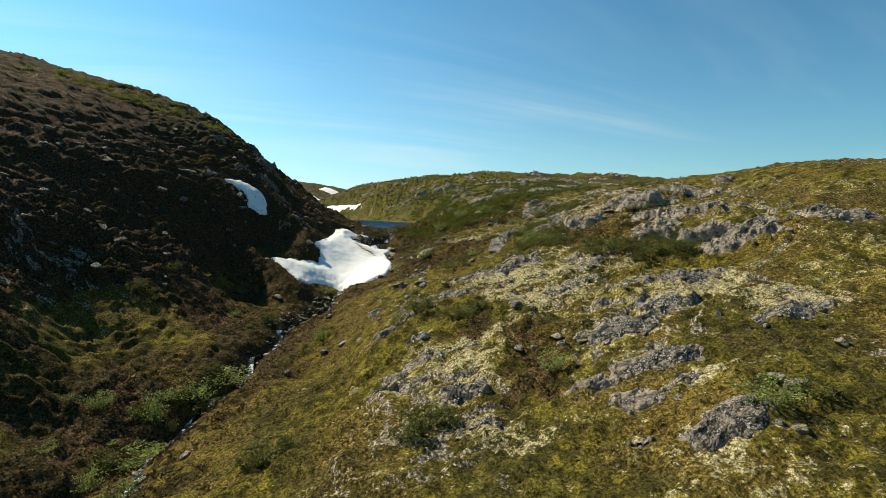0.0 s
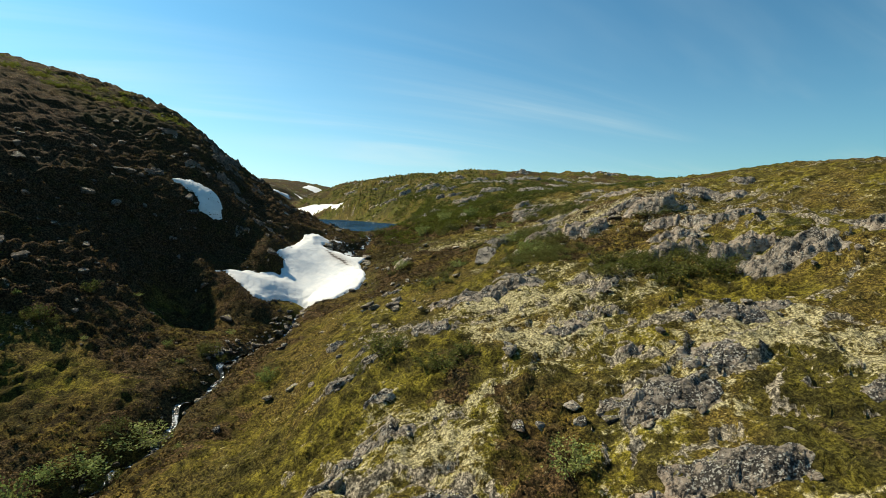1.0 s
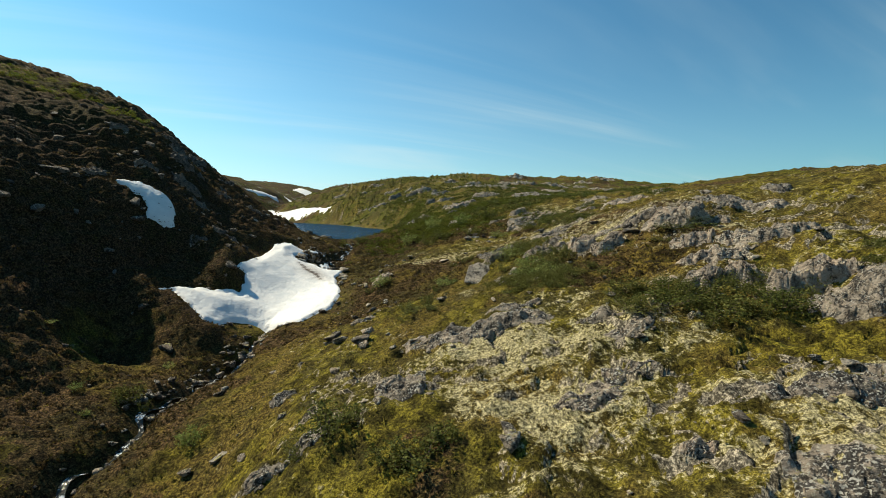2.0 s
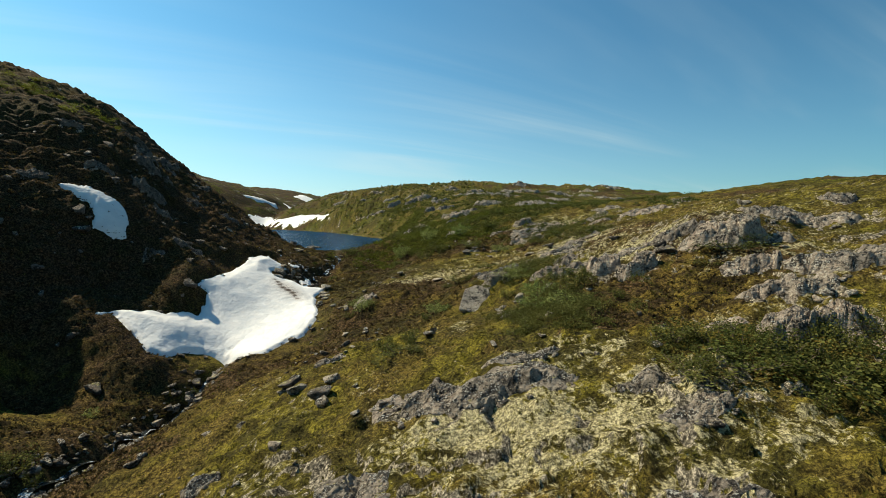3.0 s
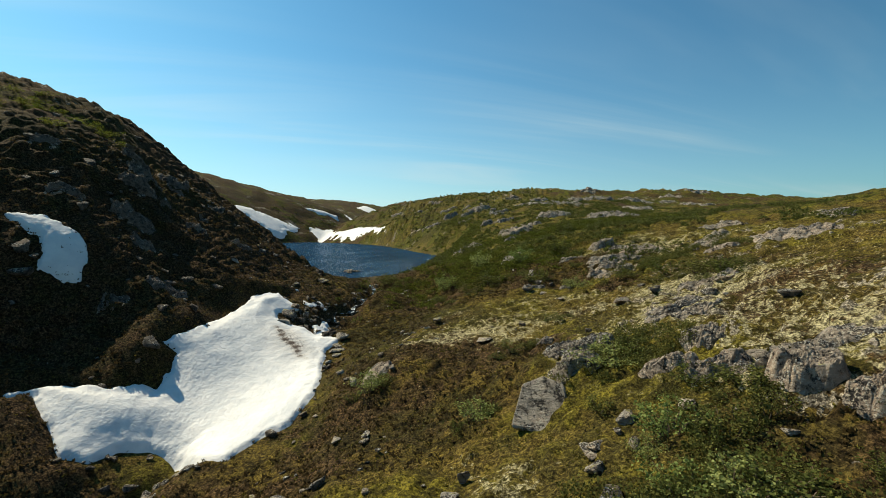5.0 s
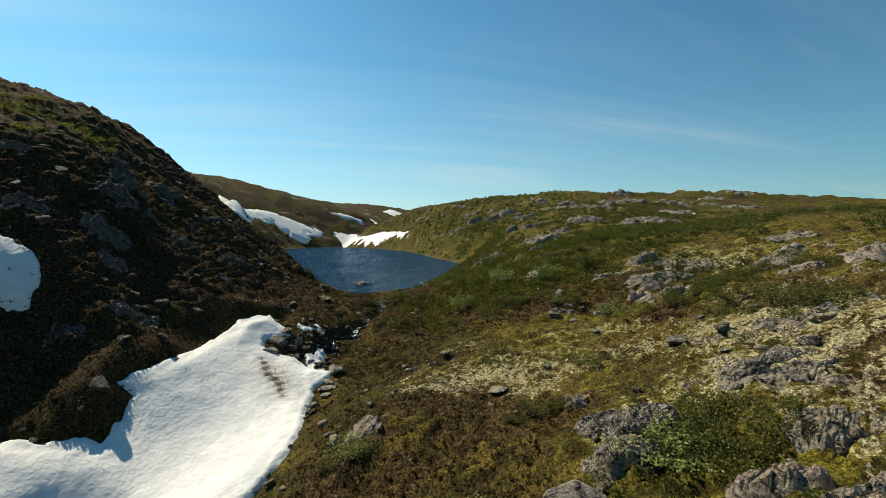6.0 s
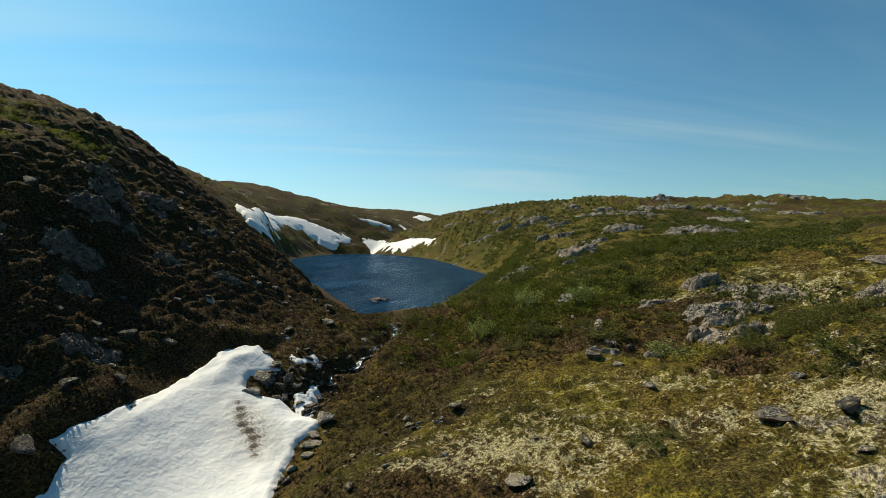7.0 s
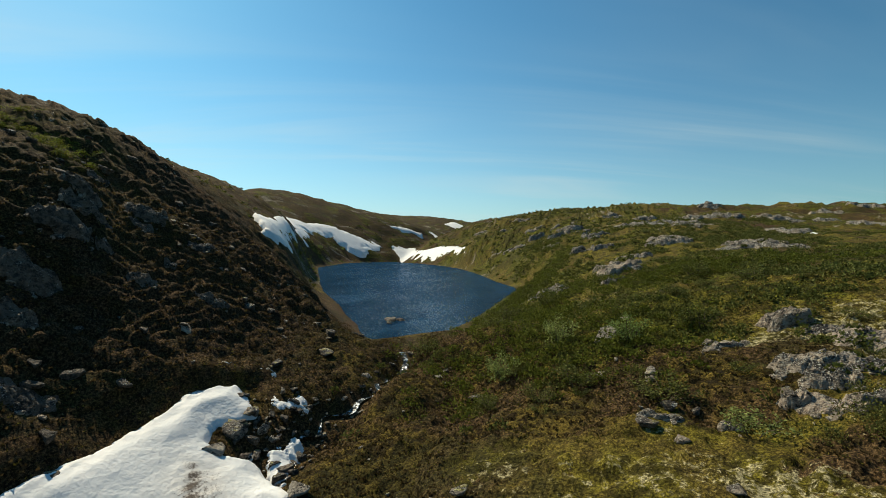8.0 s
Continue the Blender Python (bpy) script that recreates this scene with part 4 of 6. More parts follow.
def ground(x, y):
    base = land(x, y)
    return base + relief(x, y, base)


def spread(low, high, step, start, end, growth):
    mid = list(np.arange(low, high, step))
    for way, limit in ((-1, start), (1, end)):
        run, d = [], step
        at = mid[0] if way < 0 else mid[-1]
        while (at - limit) * way < 0:
            d *= growth
            at += way * d
            run.append(at)
        mid = run[::-1] + mid if way < 0 else mid + run
    return np.array(mid)


def sheet(name, xs, ys, z, material, keep=None):
    """A mesh over a grid of plan places with heights z."""
    nx, ny = len(xs), len(ys)
    gx, gy = np.meshgrid(xs, ys)
    co = np.stack([gx, gy, z], -1).reshape(-1, 3)
    n = np.arange(nx * ny).reshape(ny, nx)
    quads = np.stack([n[:-1, :-1], n[:-1, 1:], n[1:, 1:], n[1:, :-1]], -1).reshape(-1, 4)
    if keep is not None:
        quads = quads[keep.reshape(-1)[quads].any(1)]
        used, back = np.unique(quads, return_inverse=True)
        co, quads = co[used], back.reshape(-1, 4)
    me = bpy.data.meshes.new(name)
    me.vertices.add(len(co))
    me.vertices.foreach_set("co", co.astype(np.float32).ravel())
    me.loops.add(quads.size)
    me.loops.foreach_set("vertex_index", quads.astype(np.int32).ravel())
    me.polygons.add(len(quads))
    me.polygons.foreach_set("loop_start", np.arange(0, quads.size, 4, dtype=np.int32))
    me.polygons.foreach_set("use_smooth", np.ones(len(quads), bool))
    me.update(calc_edges=True)
    me.materials.append(material)
    return new(name, me), co


xs = spread(-42, 30, 0.175, -1500, 1500, 1.028)
ys = spread(13, 100, 0.175, -500, 1900, 1.022)
gx, gy = np.meshgrid(xs, ys)
gz = ground(gx, gy)
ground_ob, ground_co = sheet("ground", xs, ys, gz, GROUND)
tagged(ground_ob, "rolling tundra of moss, pale lichen and brown heather", "ground", kind="structure")


def on_ground(x, y):
    """Height of the ground's surface."""
    x, y = np.asarray(x, float), np.asarray(y, float)
    i, j = np.clip(np.searchsorted(xs, x) - 1, 0, len(xs) - 2), np.clip(np.searchsorted(ys, y) - 1, 0, len(ys) - 2)
    u, v = (x - xs[i]) / (xs[i + 1] - xs[i]), (y - ys[j]) / (ys[j + 1] - ys[j])
    return (gz[j, i] * (1 - u) + gz[j, i + 1] * u) * (1 - v) + (gz[j + 1, i] * (1 - u) + gz[j + 1, i + 1] * u) * v


def thickets(x, y):
    """Where willows grow close together."""
    near = blob(x, y, 10.8, 50.5, 2.8, 3) + blob(x, y, 19, 39.5, 4.5, 1.8) + blob(x, y, 12, 61, 3, 2) + blob(x, y, 22, 83, 5, 2.5) + 0.8 * blob(x, y, 11, 47, 3, 2)
    return near + 0.9 * blob(x, y, 4, 98, 7, 6) + 0.9 * blob(x, y, 1, 111, 4, 7) + 0.9 * blob(x, y, 20, 122, 14, 5) + 0.6 * blob(x, y, -4, 150, 5, 30)


def patches(x, y, rows):
    """How far a place lies within any of these patches, 0 to 1, with uneven edges."""
    u, v = x + 0.9 * layers(x, y, 2.4, 3, 81), y + 1.1 * layers(x, y, 2.8, 3, 83)
    bare_of = np.ones_like(u)
    for cx, cy, rx, ry in rows:
        bare_of = bare_of * (1 - 0.92 * np.exp(-((((u - cx) / rx) ** 2 + ((v - cy) / ry) ** 2) ** 1.6)))
    return 1 - bare_of


def covers(x, y):
    """How much lichen, leafy green, brown heath and bare rock grows or shows at a place, and how far its heath is
    darkened.
    """
    x, y = np.asarray(x, float), np.asarray(y, float)
    off, e = stream_off(x, y), lake_edge(x, y)
    valley = ease(17, 5, -off) * ease(9, 1, off) * ease(112, 96, y)
    outlet = blob(x, y, -6, 92, 6, 13)
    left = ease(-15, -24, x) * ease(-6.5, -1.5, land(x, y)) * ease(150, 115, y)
    top = blob(x, y, -60, 88, 16, 9) + 0.7 * blob(x, y, -44, 93, 10, 5)
    lakeside = ease(-3, 4, x - np.interp(y, LAKE_Y, LAKE_RIGHT)) * ease(-14, -5, x + 0.5 * np.maximum(y - 165, 0)) * ease(88, 108, y) * ease(460, 340, y)
    thicket = thickets(x, y)
    pale, heath, moss, scrub = (patches(x, y, rows) for rows in (ALL_LICHEN_HEATH, ALL_BROWN_HEATH, ALL_MOSS, ALL_SCRUB))
    knoll = ease(-9, -2, x) * ease(48, 40, y)
    shelf = ease(12, 18, x) * ease(92, 84, y)
    n1, n2, n3 = layers(x, y, 9, 3, 41), layers(x, y, 6, 3, 43), layers(x, y, 14, 3, 47)
    hump = layers(x, y, 5.5, 2, 3)
    streak = layers(x * 0.5 + y * 0.5, y * 1.5 - x * 0.3, 2.6, 3, 44)
    ring = sample(crag_field, x, y)
    lichen = 0.10 + 0.10 * knoll + 0.38 * pale + 0.08 * shelf + 0.12 * blob(x, y, -4.5, 38, 5, 24) + 0.30 * ring * ease(-12, -6, x) + 0.10 * n1 + 0.16 * streak + 0.10 * hump - 0.5 * valley - 0.5 * left - 0.12 * lakeside - 0.42 * heath * (1 - 0.5 * pale) - 0.22 * moss * (1 - 0.5 * pale) - 0.4 * scrub * (1 - 0.6 * pale) - 0.4 * thicket - 0.3 * outlet
    beyond = ease(150, 230, y)
    green = 0.12 + (0.28 - 0.12 * ease(125, 160, y)) * lakeside + 0.75 * top + 0.34 * thicket + 0.22 * scrub + (0.22 + 0.22 * ease(85, 110, y)) * n2 + 0.12 * beyond + 0.14 * ease(105, 130, y) - 0.15 * valley - 0.5 * left - 0.2 * knoll - 0.4 * outlet - 0.15 * heath - 0.1 * pale
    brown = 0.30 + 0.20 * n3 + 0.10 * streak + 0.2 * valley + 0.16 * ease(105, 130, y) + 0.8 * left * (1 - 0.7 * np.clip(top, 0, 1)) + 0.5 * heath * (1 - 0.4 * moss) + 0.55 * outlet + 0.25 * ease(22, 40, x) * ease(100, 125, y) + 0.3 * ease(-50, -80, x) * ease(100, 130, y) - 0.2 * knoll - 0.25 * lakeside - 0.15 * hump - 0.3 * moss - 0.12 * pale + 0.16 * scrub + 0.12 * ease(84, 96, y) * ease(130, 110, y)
    flank = blob(x, y, -4.5, 38, 5, 24)
    face = terraces(x, y)[1] * rocky(x, y)
    bare = 0.14 * ring + 0.26 * flank + 0.12 * shelf + 0.08 * knoll + 0.85 * face * (1 - 0.6 * moss) + 0.16 * layers(x * 1.6 + y * 0.4, y * 0.8, 4, 3, 53) - 0.3 * valley - 0.35 * heath - 0.15 * moss - 0.3 * outlet - 0.12 * lakeside + ease(120, 170, y) * (0.06 + 0.3 * ease(0.1, 0.7, layers(x, y, 6, 4, 103, 0.65)))
    creek = np.exp(-((off / 1.0) ** 2)) * ease(107, 100, y)
    # left hill: shade put into the heath colour; far slopes: darker heath
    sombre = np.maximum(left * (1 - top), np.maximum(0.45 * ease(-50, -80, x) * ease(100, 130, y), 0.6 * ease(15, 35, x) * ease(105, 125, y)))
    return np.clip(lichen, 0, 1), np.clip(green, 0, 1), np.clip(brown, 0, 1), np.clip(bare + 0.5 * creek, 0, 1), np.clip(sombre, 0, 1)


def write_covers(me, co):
    # heather: amount of darkened heath, painted shade on the left hill
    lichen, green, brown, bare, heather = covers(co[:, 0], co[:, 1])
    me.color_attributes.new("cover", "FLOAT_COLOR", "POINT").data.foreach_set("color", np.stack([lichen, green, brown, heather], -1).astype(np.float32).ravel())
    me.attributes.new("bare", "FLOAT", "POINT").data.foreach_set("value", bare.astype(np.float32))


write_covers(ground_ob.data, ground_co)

# ---- water ----
lx, ly = np.arange(-130, 0, 1.2), np.arange(100, 318, 1.2)
lgx, lgy = np.meshgrid(lx, ly)
lake, _ = sheet("water", lx, ly, np.zeros_like(lgx), WATER, lake_edge(lgx, lgy) < 0.8)
tagged(lake, "dark blue wind-rippled mountain lake", "lake", kind="structure")

cy = np.arange(-30, 103, 0.3)
side = np.linspace(-1, 1, 5)
half = 0.26 + 0.12 * np.sin(cy * 0.7) + 0.12 * np.sin(cy * 1.9)
px = creek_x(cy)[:, None] + half[:, None] * side
py = np.repeat(cy[:, None], 5, 1)
pz = on_ground(creek_x(cy), cy)[:, None] + 0.10 + 0.03 * layers(px, py, 0.6, 2, 61) + 0 * side
creek, _ = sheet("creek", side, cy, pz, CREEK)
creek.data.vertices.foreach_set("co", np.stack([px, py, pz], -1).astype(np.float32).ravel())
tagged(creek, "narrow stony creek with white rapids", "stream", kind="structure")
# ---- snow ----
def snow_patch(label, outline, step, depth, edge, ragged=0.35, holes=0.0, belly=0.0):
    pts = np.array(outline, float)
    xs = np.arange(pts[:, 0].min() - 2 * edge, pts[:, 0].max() + 2 * edge, step)
    ys = np.arange(pts[:, 1].min() - 2 * edge, pts[:, 1].max() + 2 * edge, step)
    x, y = np.meshgrid(xs, ys)
    e = inside(x, y, outline) + edge * ragged * layers(x, y, edge * 3.0, 4, 31, 0.6)
    e = e - holes * edge * ease(0.15, 0.45, layers(x, y, edge * 7, 3, 33))
    bed = sum(land(x + r * edge * math.cos(a), y + r * edge * math.sin(a)) for r in (1.5, 4.0) for a in np.arange(0, 6.2, 0.785)) / 16
    if belly:
        broad = sum(land(x + r * math.cos(a), y + r * math.sin(a)) for r in (2.0, 4.2) for a in np.arange(0, 6.2, 0.785)) / 16
        bed = bed + (broad - bed) * ease(-0.6, 2.2, e)
    z = bed + depth * (np.clip(0.15 + 0.6 * e / edge, -1.2, 0.6) + 0.45 * ease(0, 5 * edge, e)) + belly * ease(0, 4.5, e) + 0.04 * layers(x, y, 1.3, 3, 37)
    sx, sy, ux, uy = x + 13.3, y - 77.2, 0.79, -0.61
    along, across = sx * ux + sy * uy, sx * uy - sy * ux
    dirt = (0.75 + 0.35 * np.sin(along * 9)) * np.exp(-((along / 3.0) ** 4) - ((across + 0.15 * np.sin(along * 2.2)) / 0.34) ** 2) + 0.55 * np.exp(-((along / 2.8) ** 4) - ((across + 0.9) / 1.0) ** 2) + 0.45 * np.exp(-((along / 3.2) ** 2) - ((across - 0.6) / 1.4) ** 2) + 0.5 * np.exp(-(((along + 1.5) / 5.0) ** 4) - ((across + 4.2 - 0.05 * along**2) / 0.16) ** 2)
    z = z + 0.03 * np.clip(dirt, 0, 1) * np.sin(along * 9 + 2 * layers(x, y, 0.8, 2, 35))
    ob, co = sheet("snow_patch", xs, ys, z, SNOW, e > -edge)
    near = np.argmin(np.abs(co[:, None, 0] - xs), 1), np.argmin(np.abs(co[:, None, 1] - ys), 1)
    ob.data.attributes.new("dirt", "FLOAT", "POINT").data.foreach_set("value", dirt[near[1], near[0]].astype(np.float32))
    return tagged(ob, label, "snow", group="snow patches", kind="structure")


snow_patch("large old snowfield with dirty streak beside stream", SNOWFIELD, 0.15, 0.52, 0.3, 0.35, belly=0.25)
snow_patch("thin snow strip lying on steep shaded slope", SNOW_STRIP, 0.09, 0.55, 0.25, 0.5)
snow_patch("sloping snow bank above lake shore", [(-55, 134), (-63, 140), (-73, 158), (-91, 190), (-99, 204), (-96, 204), (-82, 183), (-68, 161), (-57, 146), (-54, 137)], 0.6, 2.6, 1.0, 0.7)
snow_patch("broad snow bank dropping to lake water", [(-162, 285), (-159, 300), (-156, 313), (-149, 329), (-133, 342), (-122, 348), (-124, 326), (-122, 312), (-130, 299), (-137, 302), (-142, 303), (-147, 297), (-141, 282), (-127, 256), (-121, 247), (-138, 240), (-154, 262)], 0.8, 2.8, 1.4, 0.9, 2.5)
snow_patch("snow bank along far end of lake", [(-128, 358), (-117, 378), (-80, 342), (-57, 302), (-48, 268), (-60, 284), (-86, 318), (-112, 342)], 0.9, 2.4, 1.6, 0.9)
snow_patch("narrow far snow streak on hillside", [(-143, 388), (-138, 411), (-130, 436), (-128, 420), (-134, 398)], 0.9, 2.0, 1.5, 0.9)
snow_patch("narrow far snow streak on hillside", [(-140, 462), (-150, 500), (-126, 492), (-116, 460), (-128, 462)], 1.0, 2.0, 1.6, 0.9)
snow_patch("long far snow streak below skyline", [(-190, 690), (-195, 750), (-150, 740), (-112, 680), (-112, 660), (-150, 672)], 1.6, 3.0, 2.4, 0.9)
snow_patch("small thin snow remnant in hollow", [(57.5, 201), (57.5, 190), (52, 168), (49.5, 168), (53, 188)], 0.4, 0.8, 0.6)
snow_patch("small melting snow remnant beside creek", [(-15.6, 86.4), (-14.6, 88.2), (-14.0, 87.6), (-14.9, 86)], 0.06, 0.25, 0.22, 1.5)
snow_patch("small melting snow remnant beside creek", [(-12.6, 84.8), (-12.0, 83.6), (-10.9, 80.8), (-11.6, 80.6), (-12.9, 83)], 0.06, 0.25, 0.22, 1.5)
snow_patch("small melting snow remnant among heather", [(-19.0, 88.0), (-18.5, 89.4), (-17.7, 89.0), (-18.0, 87.8)], 0.06, 0.22, 0.22, 1.5)
snow_patch("small melting snow remnant among heather", [(-20.4, 86.2), (-20.0, 87.1), (-19.6, 86.6)], 0.06, 0.22, 0.2, 1.5)
# ---- rocks ----
def part(name, me, material, parent, m=None, label=""):
    """One mesh object under a thing."""
    ob = new(name, me)
    if material and not me.materials:
        me.materials.append(material)
    ob.parent = parent
    if m is not None:
        ob.matrix_basis = m
    if label:
        ob["label"] = label
    return ob


def rock_mesh(seed, detail, flat=0.75, cuts=11):
    """A broken, weathered block about two metres wide with its middle at the origin."""
    rnd = random.Random(seed)
    bm = bmesh.new()
    bmesh.ops.create_icosphere(bm, subdivisions=detail, radius=1.0)
    planes = []
    for _ in range(cuts):
        v = Vector((rnd.gauss(0, 1), rnd.gauss(0, 1), rnd.gauss(0, 0.7))).normalized()
        planes.append((v, rnd.uniform(0.36, 0.74)))
    planes.append((Vector((rnd.uniform(-0.3, 0.3), rnd.uniform(-0.3, 0.3), 1)).normalized(), rnd.uniform(0.4, 0.6)))
    bed = Vector((rnd.uniform(-0.5, 0.5), rnd.uniform(-0.5, 0.5), 1)).normalized()
    off = Vector((rnd.uniform(0, 50), rnd.uniform(0, 50), rnd.uniform(0, 50)))
    for v in bm.verts:
        p = v.co.copy()
        for way, d in planes:
            over = p.dot(way) - d
            if over > 0:
                p -= way * over * 0.97
        level = p.dot(bed) * 4.5 + 0.7 * noise.noise(p * 1.1 + off)
        ledge = level - math.floor(level)
        crack = abs(noise.noise(Vector((p.x * 1.1, p.y * 2.6, p.z * 0.8)) + off))
        n = 0.05 * noise.fractal(p * 1.5 + off, 0.9, 2.1, 3) + 0.05 * noise.fractal(p * 5.0 + off, 0.8, 2.2, 3)
        p += p.normalized() * (n - 0.12 * max(0.0, 0.08 - crack) / 0.08 - 0.035 * ledge * ledge)
        v.co = Vector((p.x, p.y, p.z * flat))
    for f in bm.faces:
        f.smooth = True
    me = bpy.data.meshes.new("rock")
    bm.to_mesh(me)
    bm.free()
    return me


def meshes(count, seed, detail, material, flat=0.75, cuts=11):
    made = []
    for k in range(count):
        me = rock_mesh(seed + k, detail, flat, cuts)
        me.materials.append(material)
        made.append(me)
    return made


SLABS = meshes(2, 140, 4, PALE_ROCK)
CHUNKS = meshes(9, 500, 3, GNEISS, 0.75, 15)
DARK_CHUNKS = meshes(5, 540, 3, DARK_ROCK, 0.8, 16)
STONES = meshes(8, 300, 3, GNEISS, 0.8) + meshes(4, 320, 3, DARK_ROCK, 0.8) + meshes(3, 340, 3, PALE_ROCK, 0.7)
PEBBLES = meshes(6, 400, 2, GNEISS, 0.7, 7) + meshes(3, 420, 2, DARK_ROCK, 0.7, 7)


def height_at(x, y):
    return float(on_ground(x, y))


def slope_at(x, y, d=1.2):
    """How far the broad land leans in x and y, in radians."""
    a = land(np.array([x - d, x + d, x, x]), np.array([y, y, y - d, y + d]))
    return math.atan((a[1] - a[0]) / (2 * d)), math.atan((a[3] - a[2]) / (2 * d))


def lay(x, y, z, sx, sy, sz, yaw, lean=1.0):
    """A pose with scale, leaning with the land."""
    ax, ay = slope_at(x, y)
    return Matrix.Translation((x, y, z)) @ Euler((ay * lean, -ax * lean, 0)).to_matrix().to_4x4() @ Euler((0, 0, yaw)).to_matrix().to_4x4() @ Matrix.Diagonal((sx, sy, sz, 1))


def bedrock(x, y, w, high, yaw, steep, material, seed):
    """A bare hump of bedrock that grows out of the ground, steep and broken on one side."""
    turn = np.linspace(0, 2 * math.pi, 60, endpoint=False)
    ring = np.array([0.02, 0.1, 0.18, 0.26, 0.34, 0.42, 0.5, 0.57, 0.64, 0.7, 0.76, 0.81, 0.86, 0.9, 0.94, 0.97, 1.01, 1.06])
    rr, tt = np.meshgrid(ring, turn, indexing="ij")
    ragged = 1 + 0.34 * grain(np.cos(turn) * 1.6, np.sin(turn) * 1.6, 1.0, seed) + 0.16 * grain(np.cos(turn) * 5, np.sin(turn) * 5, 1.0, seed + 3)
    u, v = 0.60 * w * rr * ragged * np.cos(tt), 0.40 * w * rr * ragged * np.sin(tt)
    gx, gy = x + u * math.cos(yaw) - v * math.sin(yaw), y + u * math.sin(yaw) + v * math.cos(yaw)
    ax, ay = slope_at(x, y, 0.5 * w)
    pick = random.Random(seed)
    e, f = u / (0.60 * w), v / (0.40 * w)
    facet = np.full(rr.shape, pick.uniform(0.55, 0.8)) + pick.uniform(-0.15, 0.15) * e + pick.uniform(0.0, 0.2) * f
    for k in range(8):
        way = k * 0.785 + pick.uniform(-0.35, 0.35)
        sheer = 0.5 + 0.5 * math.cos(way + yaw + math.pi - steep)
        facet = np.minimum(facet, (1.0 + 2.2 * sheer) * (pick.uniform(0.75, 1.0) - e * math.cos(way) - f * math.sin(way)))
    shelf = facet * 5 + 0.9 * layers(gx, gy, 0.3 * w, 3, seed + 13)
    facet = np.maximum(0.35 * facet + 0.65 * (np.floor(shelf) + ease(0.6, 1.0, shelf - np.floor(shelf))) / 5, -0.2)
    rough = layers(gx, gy, 0.7, 4, seed + 15, 0.62)
    lines = layers(gx * 0.5 + gy * 0.25, gy * 1.9 - gx * 0.5, 0.9, 3, seed + 5)
    joints = np.minimum(np.abs(grain(gx + 0.3 * gy, gy, 0.4 * w, seed + 7)), np.abs(grain(gx * 0.5, gy * 1.6, 0.35 * w, seed + 9)))
    split = np.floor(3 * layers(gx + 0.4 * gy, gy * 1.4, 0.35 * w, 3, seed + 11)) / 3
    top = height_at(x, y) + (gx - x) * math.tan(ax) + (gy - y) * math.tan(ay) + high * facet * (1.15 + 0.35 * split) + (0.09 * lines + 0.10 * rough) * np.minimum(1, high) - 0.28 * high * ease(0.10, 0.0, joints)
    low = on_ground(gx, gy) - 0.16 - 0.05 * w
    z = top * (1 - ease(0.93, 1.05, rr)) + low * ease(0.93, 1.05, rr)
    z = np.where(rr > 0.9, z, np.maximum(z, low))
    co = np.stack([gx - x, gy - y, z], -1).reshape(-1, 3)
    co[:, 2] -= height_at(x, y)
    n = np.arange(len(ring) * 60).reshape(len(ring), 60)
    quads = np.stack([n[:-1], n[1:], np.roll(n[1:], -1, 1), np.roll(n[:-1], -1, 1)], -1).reshape(-1, 4)
    me = bpy.data.meshes.new("bedrock")
    me.from_pydata(co.tolist(), [], quads.tolist() + [n[0].tolist()])
    me.polygons.foreach_set("use_smooth", np.ones(len(me.polygons), bool))
    me.materials.append(material)
    return me


def outcrop(x, y, w, h, rnd, material, label, tall=0.24, steep=1.2):
    """A bare hump of rock with a few loose blocks at its foot."""
    base = new("rock_outcrop")
    base.matrix_basis = Matrix.Translation((x, y, height_at(x, y)))
    humps = [(0, 0, 1.05)] if w < 2.2 else [(-0.24, 0.05, 0.62), (0.2, 0.12, 0.66), (0.1, -0.2, 0.5)] if w < 4.5 else [(-0.32, 0.1, 0.42), (0.02, 0.16, 0.5), (0.34, 0.06, 0.4), (-0.14, -0.16, 0.36), (0.2, -0.2, 0.34)]
    for ux, uy, share in humps:
        hx, hy = x + w * (ux + rnd.uniform(-0.05, 0.05)), y + w * (uy + rnd.uniform(-0.05, 0.05))
        me = bedrock(hx, hy, w * share, min(h * tall * (0.6 + 0.6 * share), 0.30 * w * share), rnd.uniform(-0.5, 0.5), steep + rnd.uniform(-0.5, 0.5), material, rnd.randrange(9999))
        part("bedrock", me, None, base, Matrix.Translation((hx - x, hy - y, height_at(hx, hy) - height_at(x, y))))
    rest = DARK_CHUNKS if material is DARK_ROCK else CHUNKS
    for k in range(2 if w < 2 else 3):
        bw = min(w, 3.5) * rnd.uniform(0.16, 0.34)
        ang = rnd.uniform(-2.9, 0.5)
        dx, dy = 0.52 * w * math.cos(ang), 0.36 * w * math.sin(ang)
        m = lay(x + dx, y + dy, height_at(x + dx, y + dy) + 0.05 * bw, bw * 0.7, bw * rnd.uniform(0.45, 0.7), bw * rnd.uniform(0.35, 0.55), rnd.uniform(0, 6)) @ Euler((rnd.uniform(-0.2, 0.2), rnd.uniform(-0.2, 0.2), 0)).to_matrix().to_4x4()
        part("block", rest[rnd.randrange(len(rest))], None, base, base.matrix_basis.inverted() @ m)
    return tagged(base, label, "rock", group="rock outcrops")


